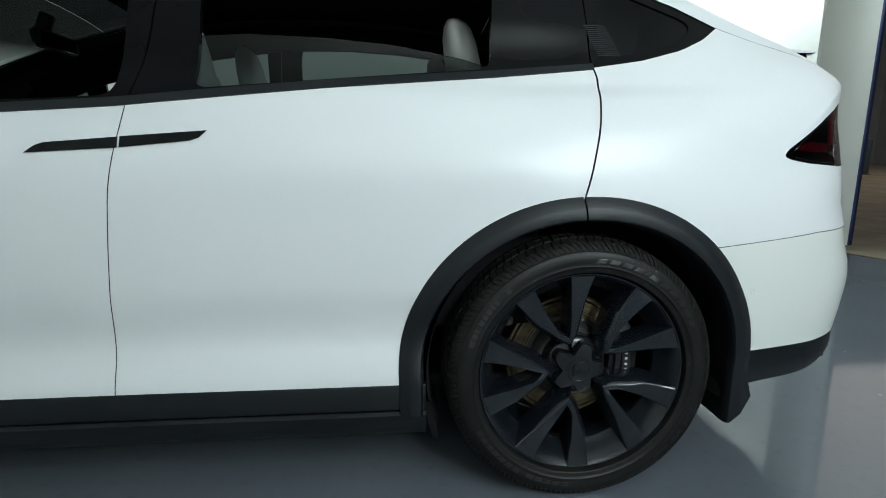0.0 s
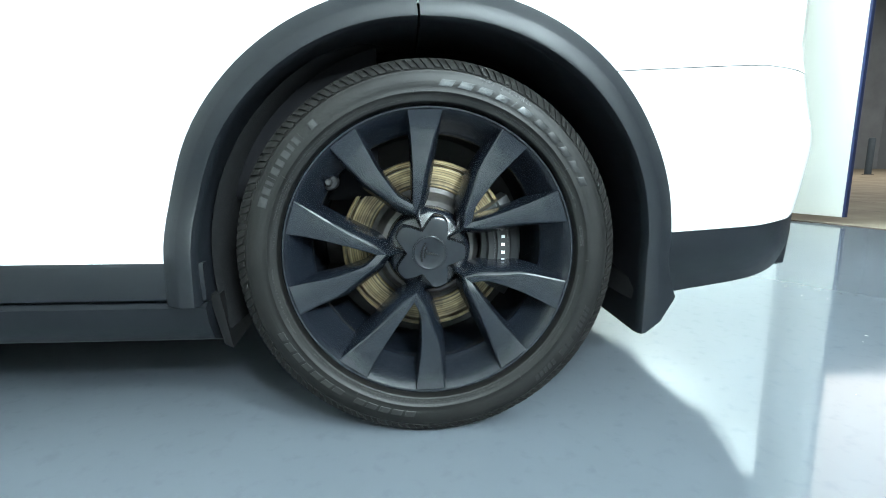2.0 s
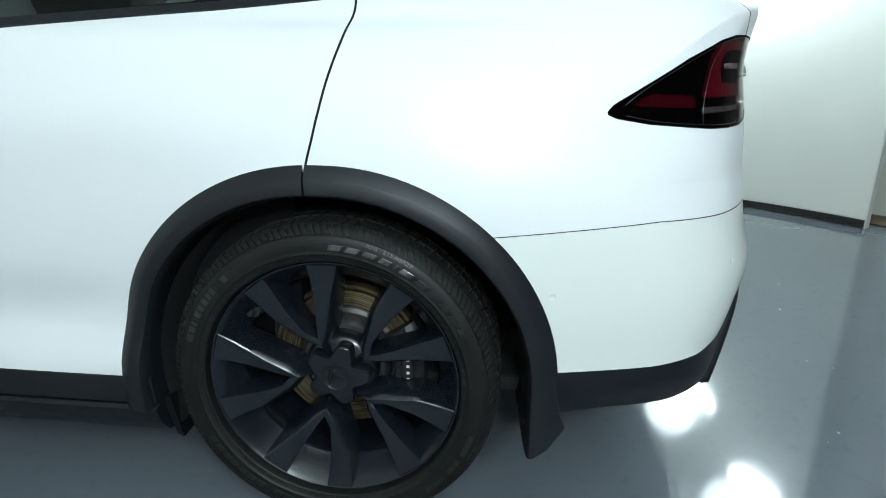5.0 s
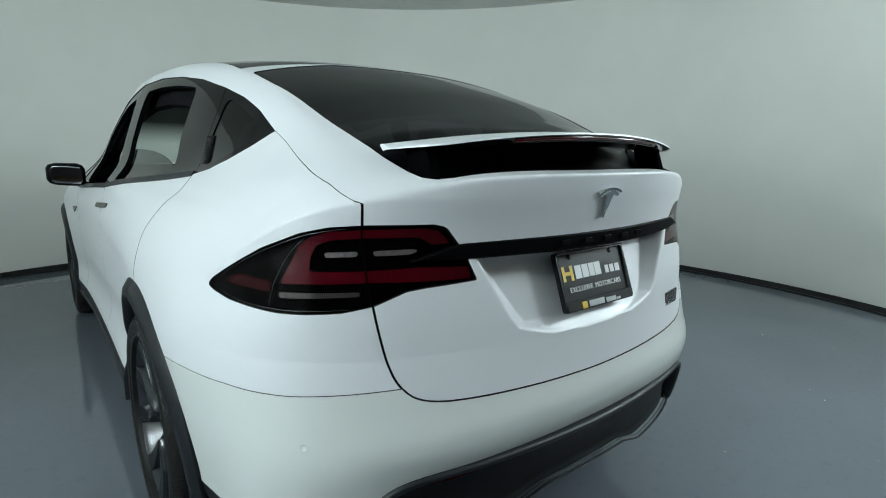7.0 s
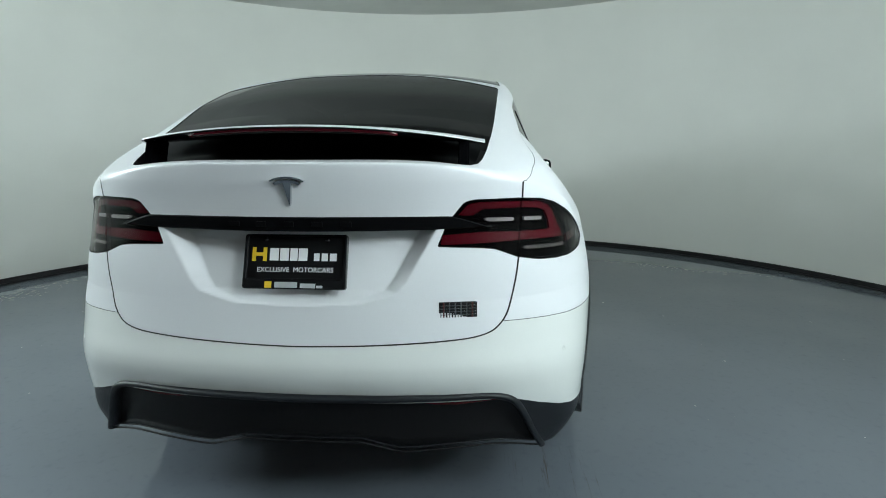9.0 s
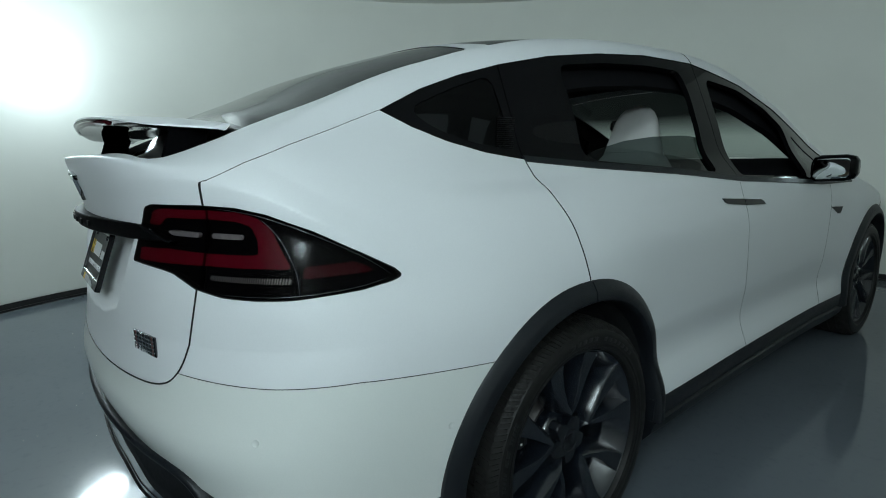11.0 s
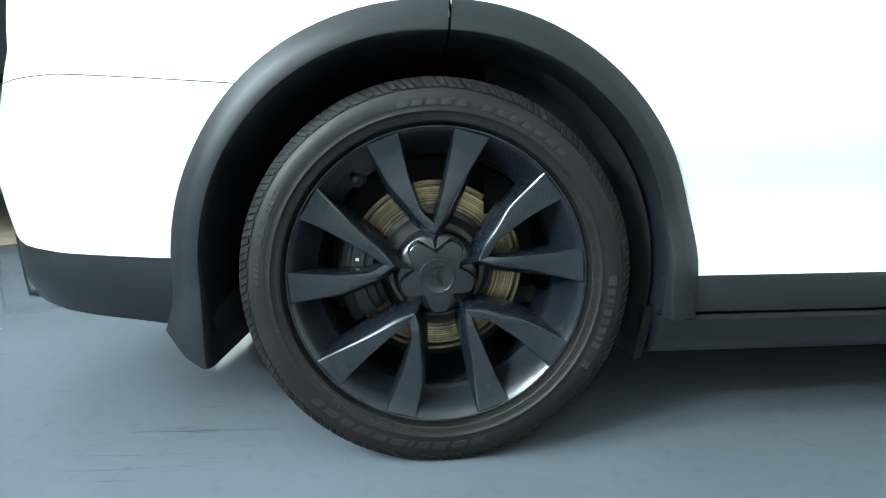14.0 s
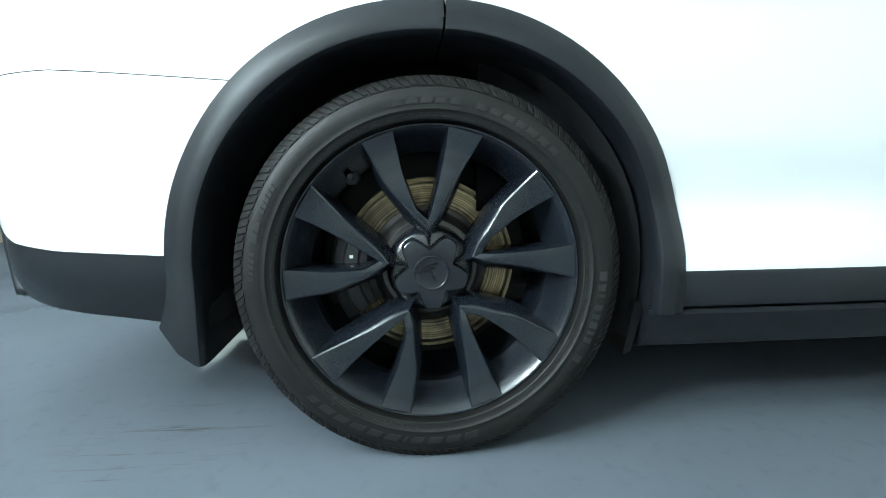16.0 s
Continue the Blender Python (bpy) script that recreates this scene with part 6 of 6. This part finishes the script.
# ---- studio ----
def annulus(r0, r1, a0, a1, z, n=120, cx=RX, cy=RY):
    vs, fs = [], []
    for i in range(n + 1):
        a = radians(a0 + (a1 - a0) * i / n)
        for r in (r0, r1):
            vs.append((cx + r * math.cos(a), cy + r * math.sin(a), z))
    for i in range(n):
        fs.append((i * 2, i * 2 + 1, i * 2 + 3, i * 2 + 2))
    return vs, fs


bm = bmesh.new()
bmesh.ops.create_circle(bm, cap_ends=True, radius=4.46, segments=160, matrix=pose(RX, RY, 0.0))
r = bmesh.ops.extrude_face_region(bm, geom=bm.faces[:])
bmesh.ops.translate(bm, vec=(0, 0, -0.06), verts=[e for e in r["geom"] if isinstance(e, bmesh.types.BMVert)])
bmesh.ops.recalc_face_normals(bm, faces=bm.faces)
tagged(link("floor", bm, FLOOR, None, smooth=False), "glossy blue-grey epoxy studio floor with scuffs", "floor", kind="structure")
vs, fs = annulus(4.48, 34.0, 0, 360, -0.004, 120)
tagged(mesh_from("ground", vs, [f[::-1] for f in fs] if False else fs, CONCRETE, smooth=False), "worn tan concrete warehouse floor", "ground", kind="structure")
vs, fs = revolve([(-0.02, 4.455), (0.004, 4.46), (0.006, 4.475), (0.004, 4.49), (-0.02, 4.495)], 160)
tagged(mesh_from("threshold_strip", [(b + RX, c + RY, a) for a, b, c in vs], fs, RUST), "rusty brown steel edge round the floor", "floor edge", kind="structure")

A0, A1 = -66.3, 218.7


def curved_wall(name, r0, r1, z0, z1, a0, a1, mat, label, n=120, cat="wall", sharp=30):
    vs, fs = [], []
    for i in range(n + 1):
        a = radians(a0 + (a1 - a0) * i / n)
        for r, z in ((r0, z0), (r0, z1), (r1, z1), (r1, z0)):
            vs.append((RX + r * math.cos(a), RY + r * math.sin(a), z))
    for i in range(n):
        for k in range(4):
            fs.append((i * 4 + k, i * 4 + (k + 1) % 4, i * 4 + 4 + (k + 1) % 4, i * 4 + 4 + k))
    fs += [(0, 1, 2, 3), (n * 4 + 3, n * 4 + 2, n * 4 + 1, n * 4)]
    return tagged(mesh_from(name, vs, fs, mat, sharp=sharp), label, cat, kind="structure")


curved_wall("wall_round", RR, RR + 0.05, 0.0, 3.4, A0 + 5.5, A1 - 4, WALL, "curved off-white painted studio wall")
curved_wall("door_leaf_1", 4.64, 4.68, 0.046, 3.4, -64.4, -55.0, WALL, "white curved door leaf hung just above the floor", 20, "door leaf")
curved_wall("door_leaf_2", RR, RR + 0.04, 0.035, 3.4, A1 - 3.98, A1, WALL, "white curved door leaf hung just above the floor", 20, "door leaf")
# wing panels beside the doorway: a thin raised lower sheet gives the level joint line
curved_wall("wall_sheet_1", RR - 0.004, RR - 0.0002, 0.07, 1.632, A1 - 26, A1 - 0.1, WALL, "off-white lower wall sheet beside the doorway", 30)
curved_wall("wall_sheet_2", RR - 0.004, RR - 0.0002, 0.07, 1.632, A0 + 5.6, A0 + 30, WALL, "off-white lower wall sheet beside the doorway", 30)
curved_wall("baseboard", RR - 0.012, RR - 0.0045, 0.0, 0.062, A0 + 5.6, A1 - 4, BASE, "black rubber baseboard round the wall", 140, "baseboard")
curved_wall("baseboard_foot", RR - 0.030, RR - 0.0122, 0.0, 0.018, A0 + 5.6, A1 - 4, BASE, "black rubber foot of the baseboard", 140, "baseboard")
curved_wall("door_jamb_1", RR - 0.004, RR + 0.044, 0.035, 3.4, A1 + 0.01, A1 + 0.2, JAMB, "dark blue steel edge of the door leaf", 4, "door jamb")
curved_wall("door_jamb_2", 4.636, 4.684, 0.046, 3.4, -64.62, -64.41, JAMB, "dark blue steel edge of the door leaf", 4, "door jamb")
bm = bmesh.new()
bmesh.ops.create_circle(bm, cap_ends=True, radius=RR + 0.11, segments=120, matrix=pose(RX, RY, RH))
tagged(link("ceiling", bm, CEIL, None, smooth=False), "flat off-white studio ceiling", "ceiling", kind="structure")


def studio_lamp(deg, z):
    x, y = ring(deg, RR)
    m = look((x, y, z), (RX, RY, z))
    t = thing("studio_lamp", "round white wall-mounted studio flood lamp switched on", "lamp", "flood lamps beside the doorway", m)
    vs, fs = revolve([(-0.002, LAMP_R - 0.03), (0.012, LAMP_R - 0.03), (0.014, LAMP_R - 0.034), (0.014, 0.02)], 48)
    h = mesh_from("housing", [(b, c, -a) for a, b, c in vs], fs, LAMP_WHITE, t)
    vs, fs = revolve([(0.002, LAMP_R - 0.004), (0.020, LAMP_R), (0.040, LAMP_R - 0.004), (0.054, LAMP_R - 0.020), (0.061, LAMP_R * 0.80), (0.066, LAMP_R * 0.5), (0.067, 0.0)], 48)
    mesh_from("diffuser", [(b, c, -a) for a, b, c in vs], fs, LAMP_GLOW, t, "bright glowing lamp diffuser")
    return t


for deg, z in LAMP_SPOTS:
    studio_lamp(deg, z)

# ---- floor litter ----
def litter():
    rng = random.Random(4)
    vs, fs = [], []
    for k in range(150):
        a, rr = rng.uniform(0, 6.283), rng.uniform(0.9, 3.6)
        x, y = rr * math.cos(a), -0.4 + rr * math.sin(a)
        if abs(x) < 1.02 and y > -0.95:
            continue
        r0 = rng.uniform(0.0015, 0.0055)
        n = len(vs)
        m = rng.choice((4, 5, 6))
        b0 = rng.uniform(0, 6.28)
        for i in range(m):
            q = r0 * rng.uniform(0.5, 1.2)
            vs.append((x + q * 1.6 * math.cos(b0 + 6.283 * i / m), y + q * math.sin(b0 + 6.283 * i / m), 0.0015))
        vs.append((x, y, 0.0015 + r0 * 0.35))
        if abs(x) < 1.45 and y > -0.95:
            del vs[n:]
            continue
        for i in range(m):
            fs.append((n + i, n + (i + 1) % m, n + m))
    return vs, fs


CHIP = simple("pale_dust_chip", (0.34, 0.35, 0.34), 0.6, vary=0.5, scale=3)
vs, fs = litter()
tagged(mesh_from("floor_grit", vs, fs, CHIP, smooth=False), "small pale chips of grit on the floor", "grit", kind="stuff")
# ---- warehouse beyond the doorway ----
BLOCK = simple("grey_block_wall", (0.30, 0.33, 0.36), 0.8, vary=0.15, scale=1.2, bump_s=0.3, bump_scale=30)
STEEL = simple("dark_shelf_steel", (0.05, 0.05, 0.055), 0.5, metal=0.4, vary=0.2)
GREEN = simple("dark_green_paint", (0.02, 0.05, 0.035), 0.55, vary=0.15)
REDBOX = simple("red_toolbox_paint", (0.20, 0.018, 0.02), 0.4, vary=0.1)
BLUEGREY = simple("blue_grey_paint", (0.07, 0.095, 0.12), 0.5, vary=0.15)
CREAM = simple("cream_label", (0.45, 0.42, 0.34), 0.7, vary=0.08)
WOOD = simple("broom_wood", (0.30, 0.20, 0.09), 0.6, vary=0.2)


def wall_box(name, x0, x1, y0, y1, z0, z1, mat, label, cat="wall"):
    ob = link(name, box(x1 - x0, y1 - y0, z1 - z0, Matrix.Translation(((x0 + x1) / 2, (y0 + y1) / 2, (z0 + z1) / 2))), mat, None, smooth=False)
    return tagged(ob, label, cat, kind="structure")


wall_box("wall_back", -12, 17.2, -18.4, -18.2, 0, 7, BLOCK, "grey painted block warehouse wall")
wall_box("wall_west", -12.2, -12, -18.4, 10, 0, 7, BLOCK, "grey painted block warehouse side wall")
wall_box("wall_east", 17.2, 17.4, -18.4, 10, 0, 7, BLOCK, "grey painted block warehouse side wall")
wall_box("wall_front", -12, 17.4, 10.0, 10.2, 0, 7, BLOCK, "grey painted block warehouse front wall")
wall_box("roof_deck", -12.2, 17.4, -18.4, 10.2, 7.0, 7.15, STEEL, "dark steel warehouse roof deck", "ceiling")


def bollard(x, y):
    t = thing("bollard", "blue-grey steel bollard standing on the concrete", "bollard", "", pose(x, y, -0.004))
    vs, fs = revolve([(0.0, 0.085), (0.95, 0.085), (0.99, 0.07), (1.0, 0.04), (1.005, 0.0)], 24)
    mesh_from("post", [(b, c, a) for a, b, c in vs], fs, BLUEGREY, t, sharp=50)
    vs, fs = revolve([(0.0, 0.14), (0.012, 0.14), (0.014, 0.13), (0.014, 0.08)], 24)
    mesh_from("base_plate", [(b, c, a) for a, b, c in vs], fs, STEEL, t, sharp=40)


bollard(11.9, -12.9)


def crack(x, y, seed):
    rng = random.Random(seed)
    p, a = Vector((x, y)), rng.uniform(-0.4, 0.4)
    pts = []
    for i in range(14):
        pts.append(p.copy())
        a += rng.uniform(-0.5, 0.5)
        p += Vector((math.cos(a), math.sin(a))) * 0.09
    vs, fs = [], []
    for i, q in enumerate(pts):
        w = 0.010 * (1 - abs(i / 13 - 0.5) * 1.6)
        vs += [(q.x, q.y - w, -0.002), (q.x, q.y + w, -0.002)]
    for i in range(13):
        fs.append((2 * i, 2 * i + 2, 2 * i + 3, 2 * i + 1))
    return vs, fs


for k, (x, y) in enumerate(((3.4, -5.6), (4.3, -5.9), (2.6, -4.75), (5.3, -6.4), (-4.2, -4.2), (-5.4, -4.4))):
    vs, fs = crack(x, y, k)
    tagged(mesh_from("floor_crack", vs, fs, DARK, smooth=False), "thin dark crack in the concrete", "crack", kind="structure")


def shelf_unit(x, y, rz, w=2.4, h=2.6, d=0.6):
    t = thing("storage_rack", "dark steel storage rack against the warehouse wall", "rack", "", pose(x, y, -0.004, 0, 0, rz))
    for sx in (-w / 2, w / 2):
        for sy in (-d / 2, d / 2):
            part("post", box(0.06, 0.05, h, pose(sx, sy, h / 2), 0.004), STEEL, t, smooth=False)
    for z in (0.35, 1.05, 1.75, 2.4):
        part("shelf", box(w + 0.06, d, 0.04, pose(0, 0, z), 0.003), STEEL, t, smooth=False)
        part("beam", box(w, 0.03, 0.09, pose(0, -d / 2 - 0.01, z - 0.03), 0.003), STEEL, t, smooth=False)
    return t


shelf_unit(-8.6, -5.2, -62)
shelf_unit(-9.6, -7.6, -75)


def crate(x, y, z, w, d, h, mat, label, cat, rz):
    t = thing(cat.replace(" ", "_"), label, cat, "", pose(x, y, z, 0, 0, rz))
    part("body", box(w, d, h, pose(0, 0, h / 2), 0.012), mat, t)
    for k in range(3):
        part("drawer", box(w * 0.92, 0.012, h * 0.26, pose(0, -d / 2 - 0.004, h * (0.19 + 0.31 * k)), 0.004), mat, t)
        part("handle", box(w * 0.5, 0.02, 0.02, pose(0, -d / 2 - 0.018, h * (0.27 + 0.31 * k)), 0.006), CHROME_DARK, t)


crate(-6.5, -4.5, -0.004, 0.75, 0.5, 1.25, REDBOX, "red steel tool chest on the concrete floor", "tool chest", -65)
crate(-7.6, -5.9, -0.004, 0.9, 0.6, 0.85, STEEL, "dark steel cabinet on the concrete floor", "cabinet", -60)


def workbench(x, y, rz):
    t = thing("workbench", "blue-grey steel workbench in the warehouse", "workbench", "", pose(x, y, -0.004, 0, 0, rz))
    part("top", box(1.8, 0.7, 0.05, pose(0, 0, 0.86), 0.006), BLUEGREY, t)
    for sx in (-0.82, 0.82):
        for sy in (-0.28, 0.28):
            part("leg", box(0.06, 0.06, 0.84, pose(sx, sy, 0.42), 0.004), STEEL, t, smooth=False)
    part("lower_shelf", box(1.6, 0.6, 0.03, pose(0, 0, 0.22), 0.004), STEEL, t)


workbench(-5.4, -3.9, -68)

# broom leaning on the tool chest
t = thing("broom", "wooden broom leaning against the red tool chest", "broom")
vs, fs = revolve([(0.0, 0.013), (1.25, 0.013), (1.26, 0.0)], 12)
o = mesh_from("broom_handle", [(b, c, a) for a, b, c in vs], fs, WOOD, t, sharp=40)
o.matrix_local = Matrix.Translation((-5.95, -4.62, 0.06)) @ pose(0, 0, 0, 6, -14, 0)
part("broom_head", box(0.30, 0.06, 0.07, pose(-5.95, -4.62, 0.032, 0, 0, 20), 0.01), WOOD, t)


# green steel column with a lettered panel, just outside the studio wall
def green_column():
    t = thing("steel_column", "dark green steel column with a lettered panel", "column", "", pose(-4.62, -2.62, -0.004, 0, 0, 105))
    part("shaft", box(0.42, 0.30, 5.0, pose(0, 0, 2.5), 0.01), GREEN, t)
    part("panel", box(0.30, 0.012, 0.46, pose(0, 0.157, 1.92), 0.003), DARK, t)
    return letters("FLOOR", 0.085, Matrix.Translation((0, 0.166, 2.09)) @ pose(0, 0, 0, 90, 0, 180), CREAM, t, "panel_lettering", 0.001)


green_column()


def wall_banner():
    t = thing("hanging_sign", "cream sign strip with dark marks on the rack", "sign", "", pose(-7.9, -4.75, 1.42, 0, 0, 118))
    part("board", box(1.0, 0.02, 0.16, None, 0.003), CREAM, t, smooth=False)
    for k in range(6):
        part("mark_bar", box(0.08, 0.004, 0.05, pose(-0.35 + 0.12 * k, 0.012, 0)), DARK, t, smooth=False)
    part("mark_block", box(0.07, 0.004, 0.06, pose(0.42, 0.012, 0)), REDBOX, t, smooth=False)


wall_banner()
